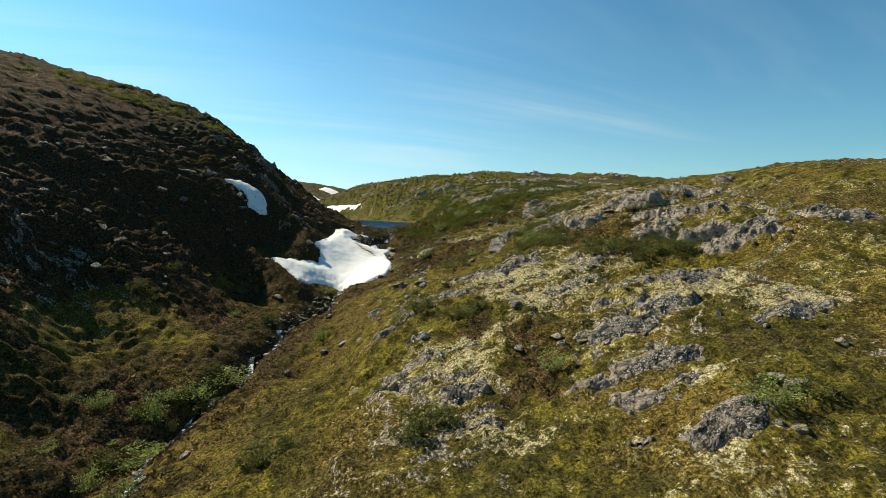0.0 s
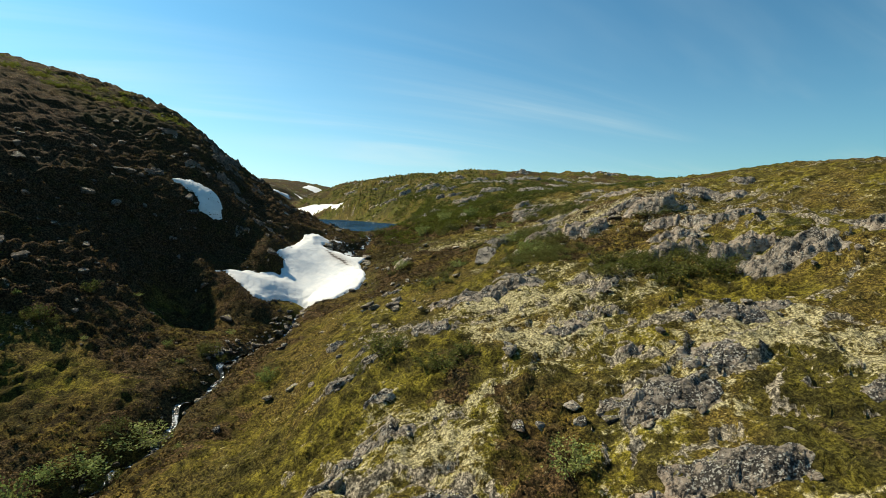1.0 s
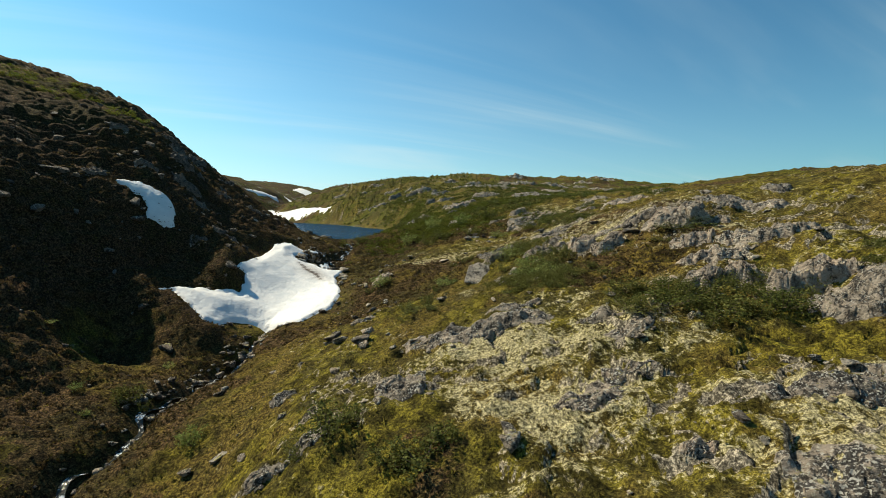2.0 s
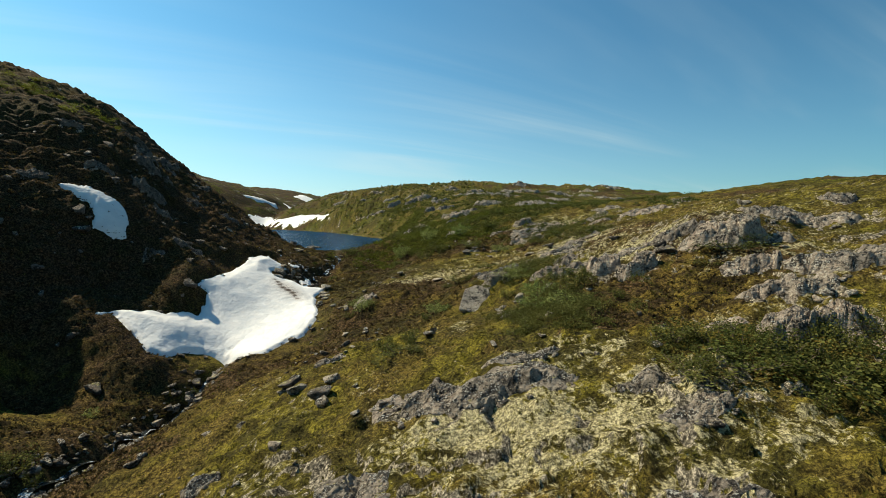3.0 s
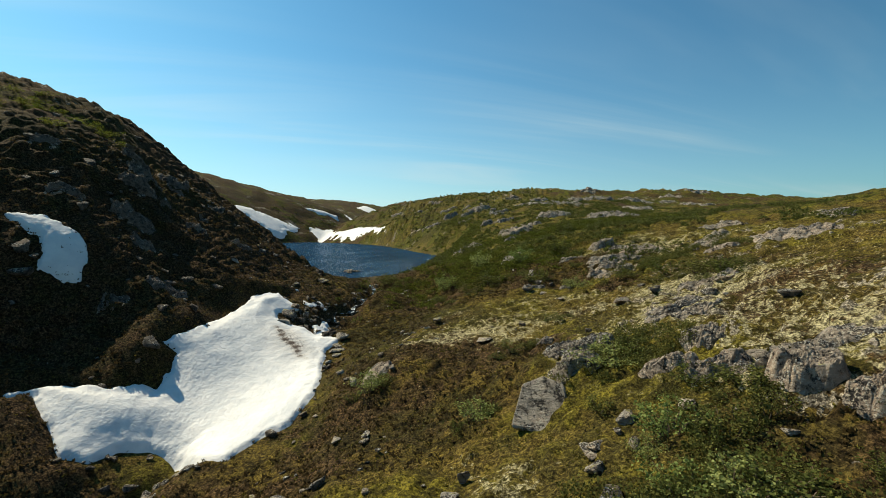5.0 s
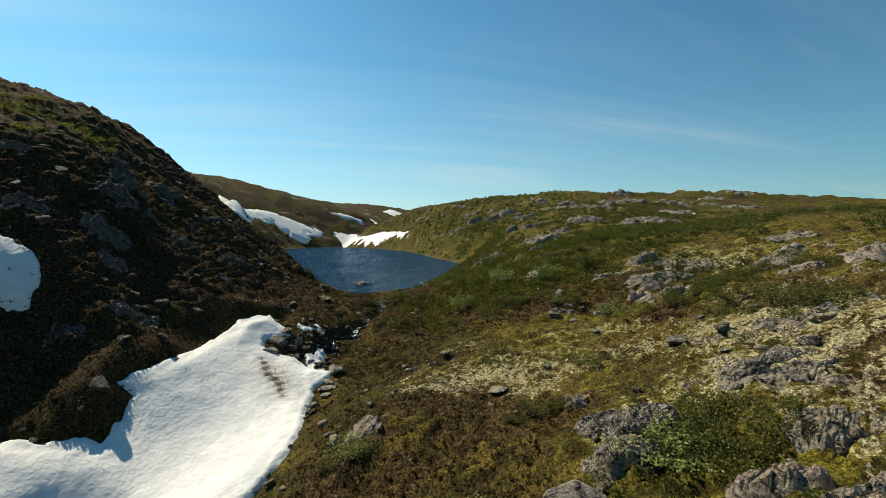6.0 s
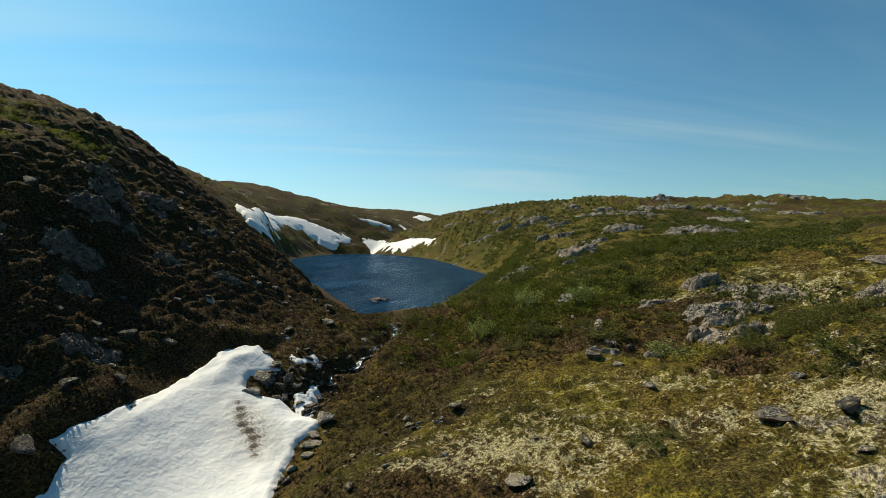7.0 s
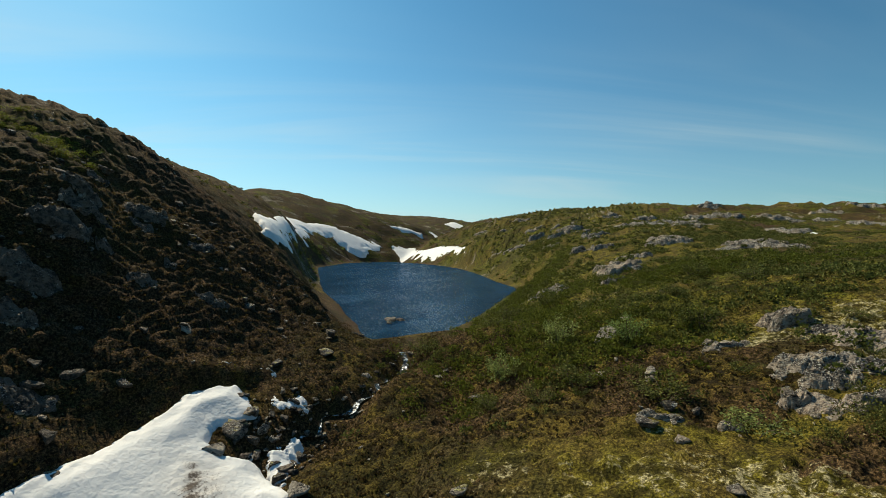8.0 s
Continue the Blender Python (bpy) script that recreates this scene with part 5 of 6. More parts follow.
def boulder(x, y, w, h, rnd, pool, label, group="scattered boulders", sink=0.25, name="boulder"):
    ob = new(name, pool[rnd.randrange(len(pool))])
    s = w * 0.56
    ob.matrix_basis = lay(x, y, height_at(x, y) + h * (0.5 - sink) * 0.8, s, s * rnd.uniform(0.7, 1.0), h * 0.68, rnd.uniform(0, 6.28), 0.6)
    return tagged(ob, label, name.split("_")[-1], group=group)


def slab_mesh(x, y, w, d, high, yaw, material, seed):
    """Bare bedrock that breaks out of the slope: jointed blocks, a steep face towards the low side, flush with the turf behind."""
    pick = random.Random(seed)
    sheer = float(ease(0.45, 0.9, high / d))
    high, d = high * (1 - 0.32 * sheer), max(d, (0.4 + sheer) * high)
    step = min(max(w / 60, 0.045), 0.3)
    us, vs = np.arange(-0.62 * w, 0.62 * w, step), np.arange(-0.68 * d - 0.15, 0.68 * d + 0.15, step)
    u, v = np.meshgrid(us, vs)
    c, sn = math.cos(yaw), math.sin(yaw)
    gx, gy = x + u * c - v * sn, y + u * sn + v * c
    size = 0.5 * (w + d)
    e, f = u / (0.5 * w), v / (0.5 * d)
    far = (np.abs(e) ** 2.6 + np.abs(f) ** 2.6) ** (1 / 2.6)
    inner = 1 - far + (0.24 - 0.12 * sheer) * layers(gx, gy, 0.4 * size, 3, seed % 97) + 0.03 * layers(gx, gy, 0.3, 2, seed % 89)
    # joints: blocks that follow the grain of the rock
    lean = 0.5 + pick.uniform(-0.25, 0.25)
    p, q = gx * math.cos(lean) + gy * math.sin(lean), 1.9 * (gy * math.cos(lean) - gx * math.sin(lean))
    p, q = p + 0.16 * layers(gx, gy, 0.8, 3, 7), q + 0.2 * layers(gx, gy, 0.7, 3, 9)
    count = 4 + int(1.5 * size)
    first, second, own = np.full(u.shape, 9e9), np.full(u.shape, 9e9), np.zeros(u.shape, int)
    for k in range(count):
        a, b = pick.uniform(-0.55, 0.55) * w, pick.uniform(-0.6, 0.6) * d
        sx, sy = x + a * c - b * sn, y + a * sn + b * c
        r = np.hypot(p - (sx * math.cos(lean) + sy * math.sin(lean)), q - 1.9 * (sy * math.cos(lean) - sx * math.sin(lean)))
        closer = r < first
        second = np.where(closer, first, np.minimum(second, r))
        own = np.where(closer, k, own)
        first = np.where(closer, r, first)
    level = np.array([pick.uniform(0.6 + 0.2 * sheer, 1.0) for _ in range(count)])[own]
    tip, side = np.array([pick.uniform(-0.2, 0.2) for _ in range(count)])[own], np.array([pick.uniform(-0.3, 0.2) for _ in range(count)])[own]
    top = (0.46 + 0.5 * sheer) * high * (level + tip * e + side * f - 0.35 * np.clip(f, 0, 1))
    ledge = top / 0.18 + 0.8 * layers(gx, gy, 0.6, 2, 17)
    top = 0.6 * top + 0.4 * 0.18 * (np.floor(ledge) + ease(0.6, 1.0, ledge - np.floor(ledge)))
    # smaller fractures across each block
    chip = 2.2 * layers(p * 0.7, q * 1.4, 0.55, 2, 15) + 1.6 * (p + 0.5 * q)
    chip = chip - np.floor(chip)
    top = top + min(0.10, 0.12 * high) * (ease(0.0, 0.12, chip) - chip)
    rise = ease(-0.02, 0.22 + 0.5 * np.clip(f + 0.15, 0, 1), inner)
    rough = 0.045 * layers(gx, gy, 0.55, 4, 19, 0.62) + 0.035 * layers(p, q, 0.4, 3, 21)
    crack = ease(0.09, 0.01, second - first)
    z = on_ground(gx, gy) + 0.03 + rise * (top * (1 - 0.28 * crack) - 0.07 * crack + rough * min(1.0, 0.5 + high)) - ease(0.02, -0.10, inner) * 0.4
    n = np.arange(u.size).reshape(u.shape)
    quads = np.stack([n[:-1, :-1], n[:-1, 1:], n[1:, 1:], n[1:, :-1]], -1).reshape(-1, 4)
    quads = quads[(inner > -0.10).reshape(-1)[quads].all(1)]
    used, back = np.unique(quads, return_inverse=True)
    base = height_at(x, y)
    co = np.stack([gx - x, gy - y, z - base], -1).reshape(-1, 3)[used]
    me = bpy.data.meshes.new("bedrock")
    me.from_pydata(co.tolist(), [], back.reshape(-1, 4).tolist())
    me.materials.append(material)
    return me


def bare_slab(x, y, w, d, high, rnd, material, label, turn=None):
    """Bedrock with a few loose blocks at its foot."""
    thing = new("rock_outcrop")
    thing.matrix_basis = Matrix.Translation((x, y, height_at(x, y)))
    yaw = -math.atan2(x - 5, 40) * 0.6 + rnd.uniform(-0.2, 0.2) if turn is None else turn
    part("bedrock", slab_mesh(x, y, w, d, high, yaw, material, rnd.randrange(9999)), None, thing)
    for k in range(1 if w < 1.6 else 3):
        bw = min(w, 3.0) * rnd.uniform(0.10, 0.22)
        dx, dy = rnd.uniform(-0.5, 0.5) * w, -rnd.uniform(0.45, 0.7) * d
        bx, by = x + dx * math.cos(yaw) - dy * math.sin(yaw), y + dx * math.sin(yaw) + dy * math.cos(yaw)
        m = lay(bx, by, height_at(bx, by) + 0.12 * bw, bw * 0.7, bw * rnd.uniform(0.45, 0.7), bw * rnd.uniform(0.35, 0.6), rnd.uniform(0, 6)) @ Euler((rnd.uniform(-0.3, 0.3), rnd.uniform(-0.3, 0.3), 0)).to_matrix().to_4x4()
        part("block", CHUNKS[rnd.randrange(len(CHUNKS))], None, thing, thing.matrix_basis.inverted() @ m)
    return tagged(thing, label, "rock", group="rock outcrops")


def low(x, y, w, d, h):
    """Rocks on the knoll's back lie nearly flush with the turf; those on the far ledges are broken up by growth."""
    if y < 45 and x < 17:
        return x, y, w, d, 0.65 * h
    return (x, y, 0.72 * w, 0.72 * d, h) if 80 < y < 100 else (x, y, w, d, h)


rnd = random.Random(5)
for x, y, w, d, h in ALL_DARK_SLABS:
    bare_slab(*low(x, y, w, d, h), rnd, BLACK_CRUST, "dark rock slab crusted with black and white lichen")
for x, y, w, d, h in ALL_PALE_SLABS:
    bare_slab(*low(x, y, w, d, h), rnd, PINK_GNEISS, "jointed pinkish grey rock ledge breaking out of turf")
for x, y, w, d, h in ALL_GREY_SLABS:
    bare_slab(*low(x, y, w, d, h), rnd, GNEISS, "grey lichen-speckled rock outcrop sunk in mossy ground")
for x, y, w, h in ALL_OUTCROPS:
    outcrop(x, y, min(w, 8), h, rnd, GNEISS, "broad grey lichen-crusted rock outcrop with mossy edges", 0.6)
# grey crags in the dark rock colour, with the hill's shade painted in
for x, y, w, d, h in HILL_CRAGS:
    bare_slab(x, y, w, d, 0.45 * h, rnd, DARK_ROCK, "weathered crag coloured dark for steep shaded hillside", 1.0 + rnd.uniform(-0.3, 0.3))
for x, y, w, d, h in LAKE_CRAGS:
    bare_slab(x, y, 1.2 * w, max(d, 0.7 * w), 0.75 * h, rnd, BLACK_CRUST, "weathered grey crag on green hillside above lake")
for x, y, w, h in ALL_FAR_CRAGS:
    outcrop(x, y, min(w, 9), min(h, 4), rnd, GNEISS, "distant grey crag on green hillside", 0.6)
for x, y, w, h in ALL_BOULDERS:
    boulder(x, y, w, h, rnd, STONES, "grey lichen-spotted boulder lying on tundra" if w < 1 else "large angular grey boulder resting on tundra")
# the ribbed slab, the smooth slab and the pale leaning slab
bare_slab(24.0, 36.2, 5.4, 3.4, 1.5, rnd, GNEISS, "long ribbed grey rock slab on mossy slope")
bare_slab(31.8, 36.6, 5.0, 4.0, 1.6, rnd, GNEISS, "smooth steep pale grey rock slab")
def leaning_slab():
    """A flat-faced broken slab, about two metres wide and high, standing on its edge."""
    bm = bmesh.new()
    rim = [bm.verts.new((px, 0, pz)) for px, pz in ((-1.0, -0.5), (-0.82, 0.75), (-0.1, 1.1), (0.72, 0.95), (1.0, 0.3), (0.85, -0.5))]
    face = bm.faces.new(rim)
    back = bmesh.ops.extrude_face_region(bm, geom=[face])
    for v in back["geom"]:
        if isinstance(v, bmesh.types.BMVert):
            v.co = Vector((v.co.x * 0.9 + 0.1, v.co.y + 0.5, v.co.z * 0.86))
    bmesh.ops.bevel(bm, geom=bm.edges[:], offset=0.05, segments=1, affect="EDGES")
    bmesh.ops.triangulate(bm, faces=bm.faces[:])
    bmesh.ops.subdivide_edges(bm, edges=bm.edges[:], cuts=3, use_grid_fill=True)
    for v in bm.verts:
        v.co += Vector((1, 1, 1)) * 0.03 * noise.noise(v.co * 2.5) + Vector((0, 0.05 * noise.noise(v.co * 1.2 + Vector((9, 0, 0))), 0))
    bmesh.ops.recalc_face_normals(bm, faces=bm.faces[:])
    me = bpy.data.meshes.new("standing_slab")
    bm.to_mesh(me)
    bm.free()
    me.materials.append(PALE_ROCK)
    return me


LEANING = leaning_slab()
for x, y, w, h, yaw in ((7.2, 58.6, 2.8, 3.6, -0.15), (7.3, 96.9, 1.7, 2.4, -0.3), (9.7, 90.3, 0.7, 1.2, -0.2)):
    ob = new("standing_slab", LEANING)
    ob.matrix_basis = Matrix.Translation((x, y, height_at(x, y) + 0.10 * h)) @ Euler((-0.85, 0.12, yaw)).to_matrix().to_4x4() @ Matrix.Diagonal((w * 0.45, w * 0.4, h * 0.5, 1))
    tagged(ob, "pale flat-faced slab of rock leaning in heather", "rock", group="standing slabs")
for x, y, w in ((-23.9, 86.5, 1.9), (-9.0, 77.7, 1.8), (-9.3, 78.6, 1.4), (-8.6, 76.6, 1.2)):
    ob = new("flat_stone", SLABS[1])
    ob.matrix_basis = lay(x, y, height_at(x, y) + 0.15, w * 0.6, w * 0.35, 0.22, rnd.uniform(-0.5, 0.5))
    tagged(ob, "flat grey slab of stone beside snow", "rock", group="flat stones")

# ---- scattered stones ----
def scatter(count, box, weight, seed):
    rr, placed = random.Random(seed), []
    while len(placed) < count:
        x, y = rr.uniform(box[0], box[2]), rr.uniform(box[1], box[3])
        if rr.random() < weight(x, y):
            placed.append((x, y, rr))
    return placed


def one(value):
    return float(np.asarray(value).reshape(-1)[0])


def knoll_weight(x, y):
    return 0.15 + 0.85 * one(ease(0.0, 0.7, layers(np.array([x]), np.array([y]), 7, 2, 71)))


for x, y, rr in scatter(110, (-8, 16, 30, 100), knoll_weight, 11) + scatter(70, (-9, 40, 0, 82), knoll_weight, 16):
    w = 0.25 + 0.6 * rr.random() ** 3
    boulder(x, y, w, w * rr.uniform(0.5, 0.8), rr, STONES, "small grey stone half sunk in moss", "small stones", name="stone")
# only the dark meshes: the slope's shade is put into their colour
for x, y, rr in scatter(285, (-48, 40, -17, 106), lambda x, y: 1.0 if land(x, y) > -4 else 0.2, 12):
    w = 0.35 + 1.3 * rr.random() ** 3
    boulder(x, y, w, w * rr.uniform(0.5, 0.8), rr, STONES[8:12], "grey stone coloured dark for shaded heathery hillside", "hillside stones", name="hillside_stone")
for y in np.arange(20, 103, 0.5):
    y = float(y)
    if 62.5 < y < 80:
        continue
    wide = 2.4 if 46 < y < 63 else 1.5 if y > 80 else 1.0
    for k in range(4 if wide > 2 else 2 if y > 80 else 1):
        x = float(creek_x(y)) + rnd.choice((-1, 1)) * rnd.uniform(0.25, 0.6 + 0.5 * wide)
        yy = y + rnd.uniform(-0.2, 0.2)
        w = 0.25 + (0.75 if wide > 2 else 0.55) * rnd.random() ** 2
        ob = new("creek_stone", STONES[rnd.randrange(12)] if w > 0.5 else PEBBLES[rnd.randrange(9)])
        ob.matrix_basis = Matrix.Translation((x, yy, height_at(x, yy) + 0.1 * w)) @ Euler((rnd.uniform(-0.3, 0.3), rnd.uniform(-0.3, 0.3), rnd.uniform(0, 6))).to_matrix().to_4x4() @ Matrix.Diagonal((w * 0.6, w * 0.45, w * 0.45, 1))
        tagged(ob, "rounded grey stone along stony creek bed", "stone", group="creek stones")
for x, y, rr in scatter(70, (-17.5, 79.5, -10.5, 89), lambda x, y: one(blob(x, y, -14.2, 84, 1.6, 3.0) + 0.5 * blob(x, y, -11, 82, 1, 2)), 14):
    w = 0.3 + 0.9 * rr.random() ** 3
    boulder(x, y, w, w * rr.uniform(0.5, 0.8), rr, STONES[8:12], "dark angular stone in rubble beside snow", "rubble stones", 0.1, "rubble_stone")
for x, y, rr in scatter(24, (-22, 60.3, -7, 80), lambda x, y: one(ease(0.9, 0.2, np.abs(inside(np.array([x]), np.array([y]), SNOWFIELD)))) * (x > -19), 15):
    w = 0.3 + 0.6 * rr.random() ** 2
    boulder(x, y, w, w * rr.uniform(0.5, 0.8), rr, STONES[8:12], "dark angular stone in rubble beside snow", "rubble stones", 0.1, "rubble_stone")
for x, y, w in ((-20.3, 117.8, 1.6), (-19.2, 118.3, 1.1), (-21.2, 118.6, 0.9), (-19.9, 115.6, 0.5), (-19.4, 115.2, 0.35)):
    ob = new("lake_rock", DARK_CHUNKS[0] if w > 0.8 else STONES[9])
    ob.matrix_basis = Matrix.Translation((x, y, 0.08)) @ Euler((0, 0, x)).to_matrix().to_4x4() @ Matrix.Diagonal((w * 1.2, w * 0.7, w * 0.45, 1))
    tagged(ob, "dark rock islet breaking the lake surface", "rock", group="lake rocks")

# ---- shrubs ----
def quads_mesh(name, centres, ways, ups, sizes, material, sides=4):
    """Many small leaf quads in one mesh."""
    n = len(centres)
    right = np.cross(ways, ups)
    right /= np.linalg.norm(right, axis=1, keepdims=True) + 1e-9
    u = right * sizes[:, None] * 0.5
    v = ups * sizes[:, None]
    if sides == 3:
        co = np.stack([centres - u, centres + u, centres + v], 1).reshape(-1, 3)
    else:
        co = np.stack([centres, centres + v * 0.55 + u, centres + v, centres + v * 0.55 - u], 1).reshape(-1, 3)
    me = bpy.data.meshes.new(name)
    me.vertices.add(sides * n)
    me.vertices.foreach_set("co", co.astype(np.float32).ravel())
    me.loops.add(sides * n)
    me.loops.foreach_set("vertex_index", np.arange(sides * n, dtype=np.int32))
    me.polygons.add(n)
    me.polygons.foreach_set("loop_start", np.arange(0, sides * n, sides, dtype=np.int32))
    me.update(calc_edges=True)
    me.materials.append(material)
    return me


def unit(v):
    return v / (np.linalg.norm(v, axis=-1, keepdims=True) + 1e-9)


def shrub(name, seed, material, count=1000, upright=0.0):
    """A multi-stemmed shrub one metre in radius and about one and a half high."""
    gen = np.random.default_rng(seed)
    thing = new(name)
    tips, bm = [], bmesh.new()
    for _ in range(9):
        a, lean = gen.uniform(0, 6.28), gen.uniform(0.15, 0.85) * (1 - 0.5 * upright)
        at, way, thick = Vector((0.12 * math.cos(a), 0.12 * math.sin(a), -0.1)), Vector((lean * math.cos(a), lean * math.sin(a), 1)).normalized(), 0.03
        ring = None
        for k in range(6):
            nxt = [bm.verts.new(at + Vector((thick * math.cos(q), thick * math.sin(q), 0))) for q in (0, 2.1, 4.2)]
            if ring:
                for i in range(3):
                    bm.faces.new((ring[i], ring[(i + 1) % 3], nxt[(i + 1) % 3], nxt[i]))
            ring = nxt
            if k >= 2:
                tips.append(tuple(at))
            at = at + way * gen.uniform(0.18, 0.26)
            way = (way + Vector(gen.normal(0, 0.18, 3))).normalized()
            thick *= 0.8
    me = bpy.data.meshes.new("woody_base")
    bm.to_mesh(me)
    bm.free()
    part("woody_base", me, TWIG, thing)
    tips = np.array(tips)
    lumps = np.concatenate([tips, tips[gen.integers(0, len(tips), 26)] + gen.normal(0, 0.2, (26, 3))])
    reach = 0.24
    own = gen.integers(0, len(lumps), count)
    centres = lumps[own] + unit(gen.normal(0, 1, (count, 3))) * (gen.random((count, 1)) ** 0.5) * reach
    centres[:, 2] = np.abs(centres[:, 2])
    ups = unit(gen.normal(0, 0.6, (count, 3)) + np.array([0, 0, 0.5]))
    ways = unit(gen.normal(0, 1, (count, 3)))
    part("foliage", quads_mesh("foliage", centres, ways, ups, gen.uniform(0.05, 0.1, count), material), None, thing)
    return thing


KINDS = [shrub("willow_shrub", 1, WILLOW), shrub("willow_shrub", 2, WILLOW), shrub("willow_shrub", 3, SILVER), shrub("willow_shrub", 4, WILLOW, 850, 0.6), shrub("willow_shrub", 5, SILVER, 850), shrub("willow_shrub", 6, FRESH, 900)]
LABELS = ["dark green dwarf willow shrub among heather", "dense green willow shrub growing on mossy ground", "silvery green willow shrub beside creek", "upright sparse green birch shrub", "pale grey-green willow shrub", "bright fresh green willow shrub on hilltop"]
first = [True] * 6


def plant(x, y, w, h, kind, rr):
    m = Matrix.LocRotScale((x, y, height_at(x, y) - 0.05), Euler((rr.uniform(-0.12, 0.12), rr.uniform(-0.12, 0.12), rr.uniform(0, 6.28))), (w * 0.55, w * 0.55, min(h, w * 1.2) * 0.55))
    if first[kind]:
        ob, first[kind] = KINDS[kind], False
        ob.matrix_basis = m
    else:
        ob = copy_thing(KINDS[kind], Matrix.Identity(4))
        ob.matrix_basis = m
    return tagged(ob, LABELS[kind], "shrub", group="willow shrubs")


for x, y, w, h in ALL_SHRUBS:
    kind = rnd.choice((2, 4)) if x < -14 and y < 40 else 3 if x < -26 and y < 50 else rnd.choice((0, 1, 1, 2))
    plant(x, y, min(w * 1.05, 3.8), min(h * 1.15, 3.2), kind, rnd)
    if w > 2 and y < 80:
        for a in (0.4, 3.5):  # lower stems grown around it
            a += rnd.uniform(-0.5, 0.5)
            plant(x + 0.42 * w * math.cos(a), y + 0.34 * w * math.sin(a), 0.55 * w, 0.7 * h, rnd.choice((0, 1, kind)), rnd)
for x, y, rr in scatter(46, (-4, 88, 26, 128), lambda x, y: 0.5 + 0.5 * one(grain(np.array([x]), np.array([y]), 9, 5)), 21):
    plant(x, y, rr.uniform(1.0, 2.4), rr.uniform(0.6, 1.3), rr.choice((0, 1, 1, 0)), rr)
for x, y, rr in scatter(45, (-76, 80, -40, 97), lambda x, y: one(blob(x, y, -60, 88, 13, 5) + 0.6 * blob(x, y, -46, 93, 6, 3)), 22):
    plant(x, y, rr.uniform(1.8, 3.4), rr.uniform(0.8, 1.5), 5, rr)
for x, y, rr in scatter(20, (-34, 20, -14, 62), lambda x, y: 1.0, 23):
    plant(x, y, rr.uniform(0.6, 1.3), rr.uniform(0.4, 0.9), rr.choice((2, 4, 3)), rr)
for x, y, rr in scatter(40, (-14, 125, 70, 235), lambda x, y: one(ease(1, 4, lake_edge(x, y))), 24):
    plant(x, y, rr.uniform(1.6, 3.6), rr.uniform(0.8, 1.6), rr.choice((0, 1)), rr)

# ---- low growth ----
def carpet(name, label, count, box, weight, material, seed, blades, low, high, spreading):
    gen = np.random.default_rng(seed)
    x, y = gen.uniform(box[0], box[2], count * 5), gen.uniform(box[1], box[3], count * 5)
    keep = np.flatnonzero(gen.random(count * 5) < weight(x, y))[:count]
    x, y = x[keep], y[keep]
    base = np.stack([x, y, on_ground(x, y)], -1)
    n = len(base)
    own = np.repeat(np.arange(n), blades)
    size = gen.uniform(low, high, n)[own]
    a = gen.uniform(0, 6.283, n * blades)
    r = size * gen.random(n * blades) ** 0.5 * spreading
    out = np.stack([np.cos(a), np.sin(a), np.zeros_like(a)], -1)
    centres = base[own] + out * r[:, None] - np.array([0, 0, 0.03])
    ups = unit(out * gen.uniform(0.2, 0.9, (n * blades, 1)) + np.array([0, 0, 1.0]) + gen.normal(0, 0.25, (n * blades, 3)))
    ways = unit(gen.normal(0, 1, (n * blades, 3)))
    ob = new(name, quads_mesh(name, centres, ways, ups, size * gen.uniform(0.5, 1.1, n * blades), material, 3))
    return tagged(ob, label, "plants", kind="stuff")


def dry(x, y):
    return ease(0.3, 1.5, lake_edge(x, y)) * ease(0.5, 1.0, np.abs(stream_off(x, y)))


NEAR = (-40, 14, 32, 112)
def heather_at(x, y):
    c = covers(x, y)
    return dry(x, y) * ease(0.42, 0.62, c[2]) * ease(0.4, 0.15, c[0])


def crowberry_at(x, y):
    c = covers(x, y)
    return dry(x, y) * (0.25 + c[1]) * (1 - c[0]) * (1 - 0.75 * ease(-16, -24, x))


carpet("heather", "dark brown heather tufts", 30000, NEAR, heather_at, HEATHER, 31, 7, 0.08, 0.2, 1.0)
carpet("crowberry", "olive green crowberry mats", 36000, NEAR, crowberry_at, CROWBERRY, 32, 8, 0.05, 0.12, 1.6)
carpet("lichen_tufts", "pale cushions of reindeer lichen", 6000, NEAR, lambda x, y: dry(x, y) * ease(0.3, 0.6, covers(x, y)[0]), LICHEN, 33, 8, 0.025, 0.06, 2.2)
carpet("scrub", "low green willow scrub", 14000, (-12, 60, 60, 230), lambda x, y: dry(x, y) * ease(0.4, 0.75, covers(x, y)[1]), WILLOW, 34, 8, 0.14, 0.36, 1.0)


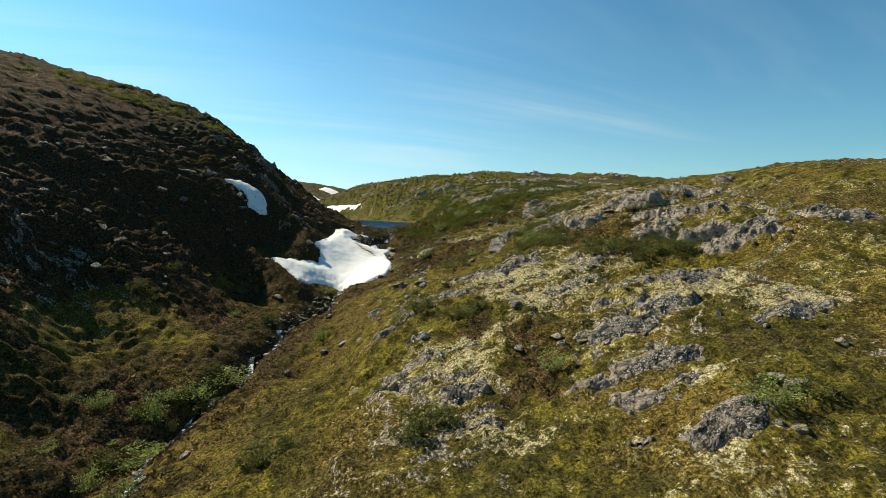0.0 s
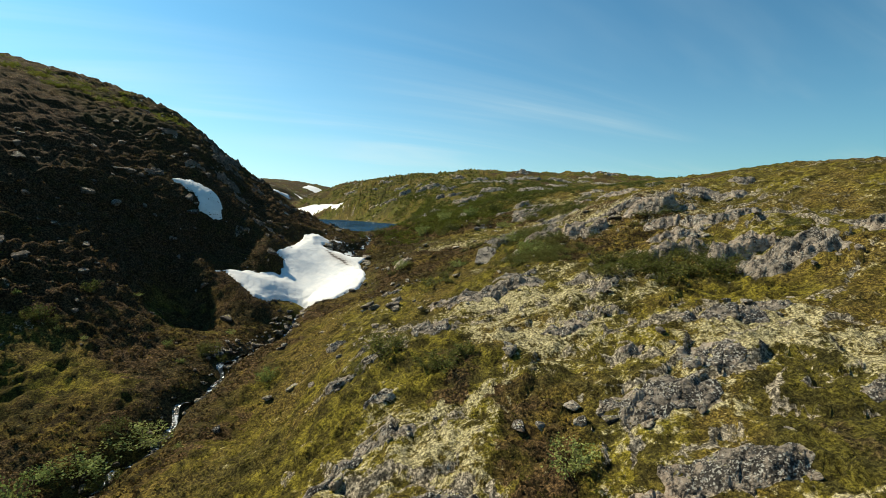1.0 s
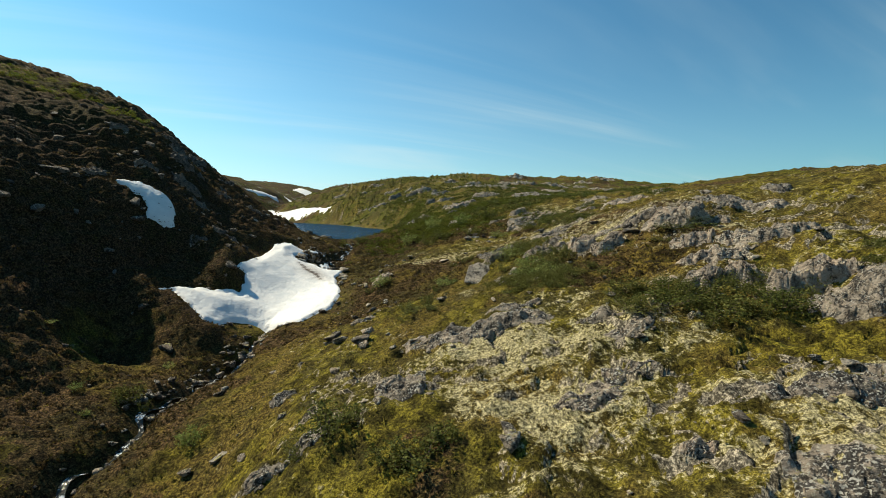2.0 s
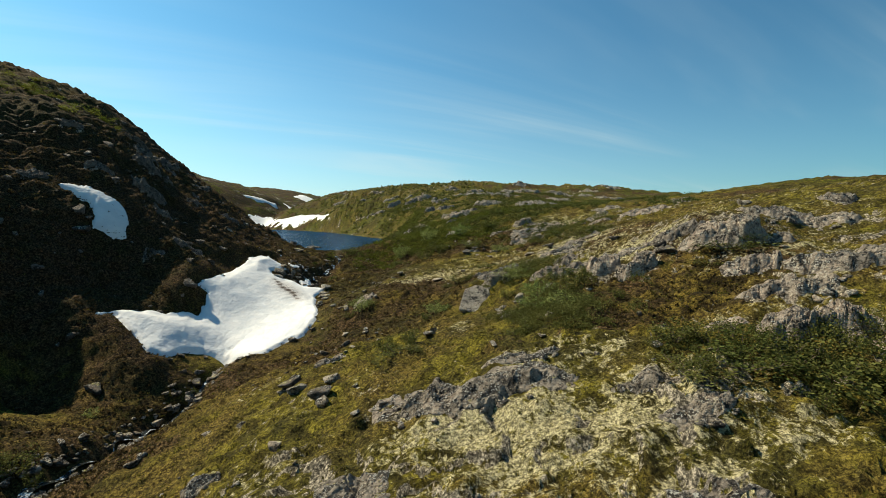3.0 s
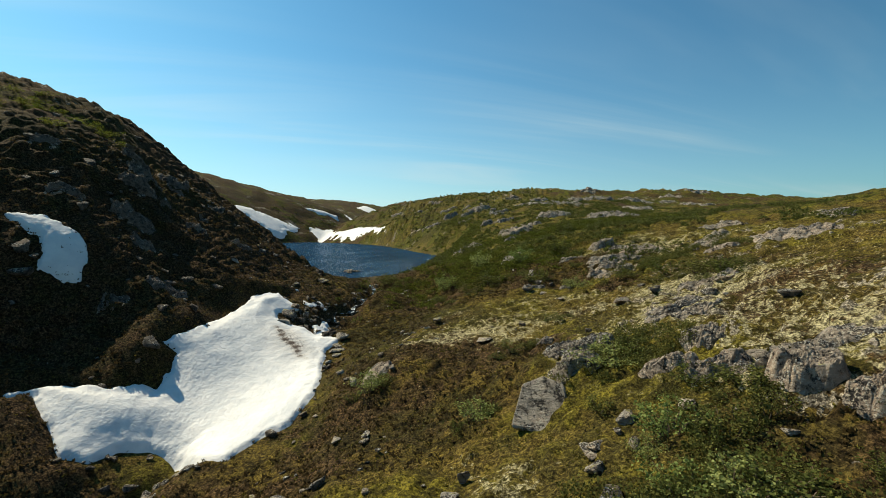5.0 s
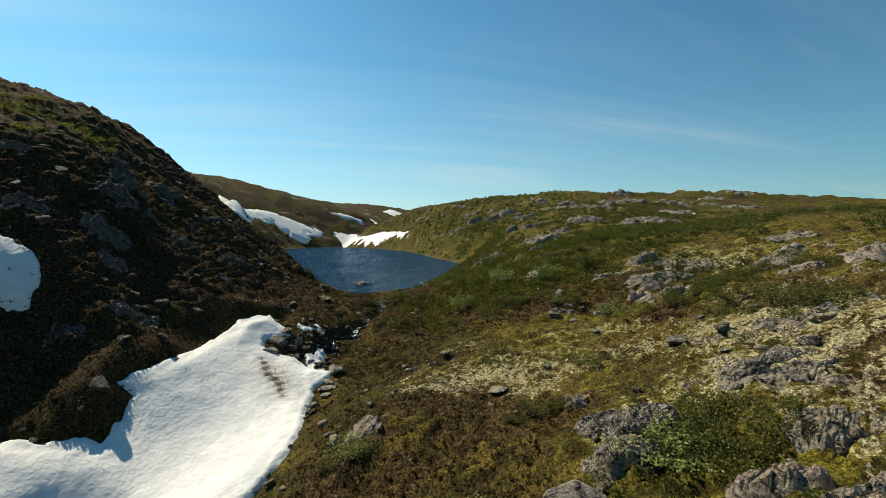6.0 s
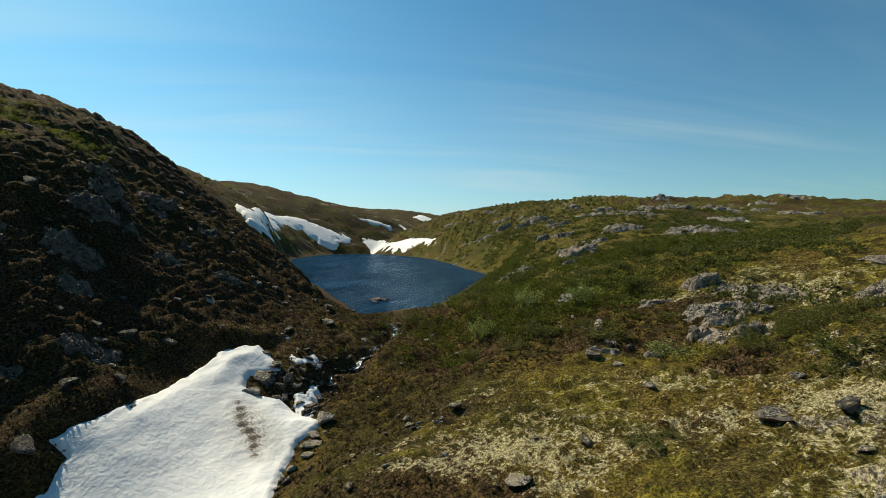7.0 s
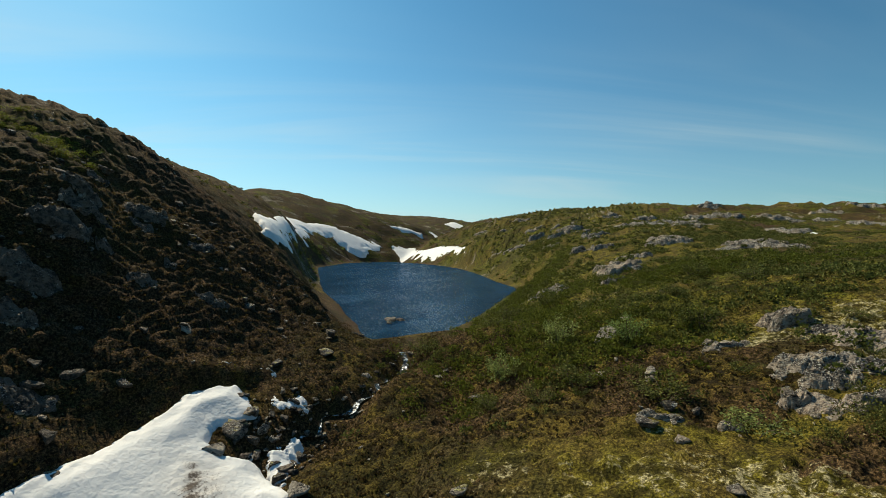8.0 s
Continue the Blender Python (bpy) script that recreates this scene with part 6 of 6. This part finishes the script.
def bushes(name, label, count, box, weight, material, seed, leaf_count, reach, leaf):
    """Low rounded bushes grown into each other."""
    gen = np.random.default_rng(seed)
    x, y = gen.uniform(box[0], box[2], count * 30), gen.uniform(box[1], box[3], count * 30)
    keep = np.flatnonzero(gen.random(count * 30) < weight(x, y))[:count]
    x, y = x[keep], y[keep]
    r = gen.uniform(*reach, len(x))
    own = np.repeat(np.arange(len(x)), leaf_count)
    way = unit(gen.normal(0, 1, (len(own), 3)))
    way[:, 2] = np.abs(way[:, 2])
    lobe = 1 + 0.35 * np.sin(5 * np.arctan2(way[:, 1], way[:, 0]) + own) * np.sin(7 * way[:, 2] + 2 * own)
    far = (r[own] * lobe * gen.uniform(0.55, 1.05, len(own)))[:, None]
    centres = np.stack([x, y, on_ground(x, y)], -1)[own] + way * far * np.array([1, 1, 0.8])
    ups = unit(way * 0.6 + gen.normal(0, 0.5, way.shape) + np.array([0, 0, 0.4]))
    ob = new(name, quads_mesh(name, centres, unit(gen.normal(0, 1, way.shape)), ups, gen.uniform(*leaf, len(own)), material))
    return tagged(ob, label, "shrubs", kind="stuff")


bushes("willow_thicket", "dense green willow thicket on mossy slope", 150, (-8, 34, 34, 92), lambda x, y: dry(x, y) * np.clip(thickets(x, y), 0, 1) ** 1.5, WILLOW, 41, 380, (0.4, 0.95), (0.05, 0.1))
bushes("lakeside_thicket", "fresh green willow scrub above lake shore", 1000, (-14, 88, 40, 200), lambda x, y: dry(x, y) * np.clip(thickets(x, y), 0, 1), FRESH_WILLOW, 42, 80, (0.4, 1.1), (0.10, 0.22))
bushes("dwarf_birch", "dark green dwarf birch scattered over slope", 1300, (-14, 86, 60, 215), lambda x, y: dry(x, y) * ease(0.05, 0.5, layers(x, y, 9, 3, 61)) * ease(1, 6, x - np.interp(y, LAKE_Y, LAKE_RIGHT)), WILLOW, 44, 60, (0.3, 0.9), (0.10, 0.24))
bushes("hillside_scrub", "dark scrub scattered over distant slopes", 1500, (-150, 110, 40, 420), lambda x, y: dry(x, y) * ease(40, 10, x) * ease(0.30, 0.6, covers(x, y)[1]), WILLOW, 43, 40, (0.4, 1.0), (0.22, 0.45))
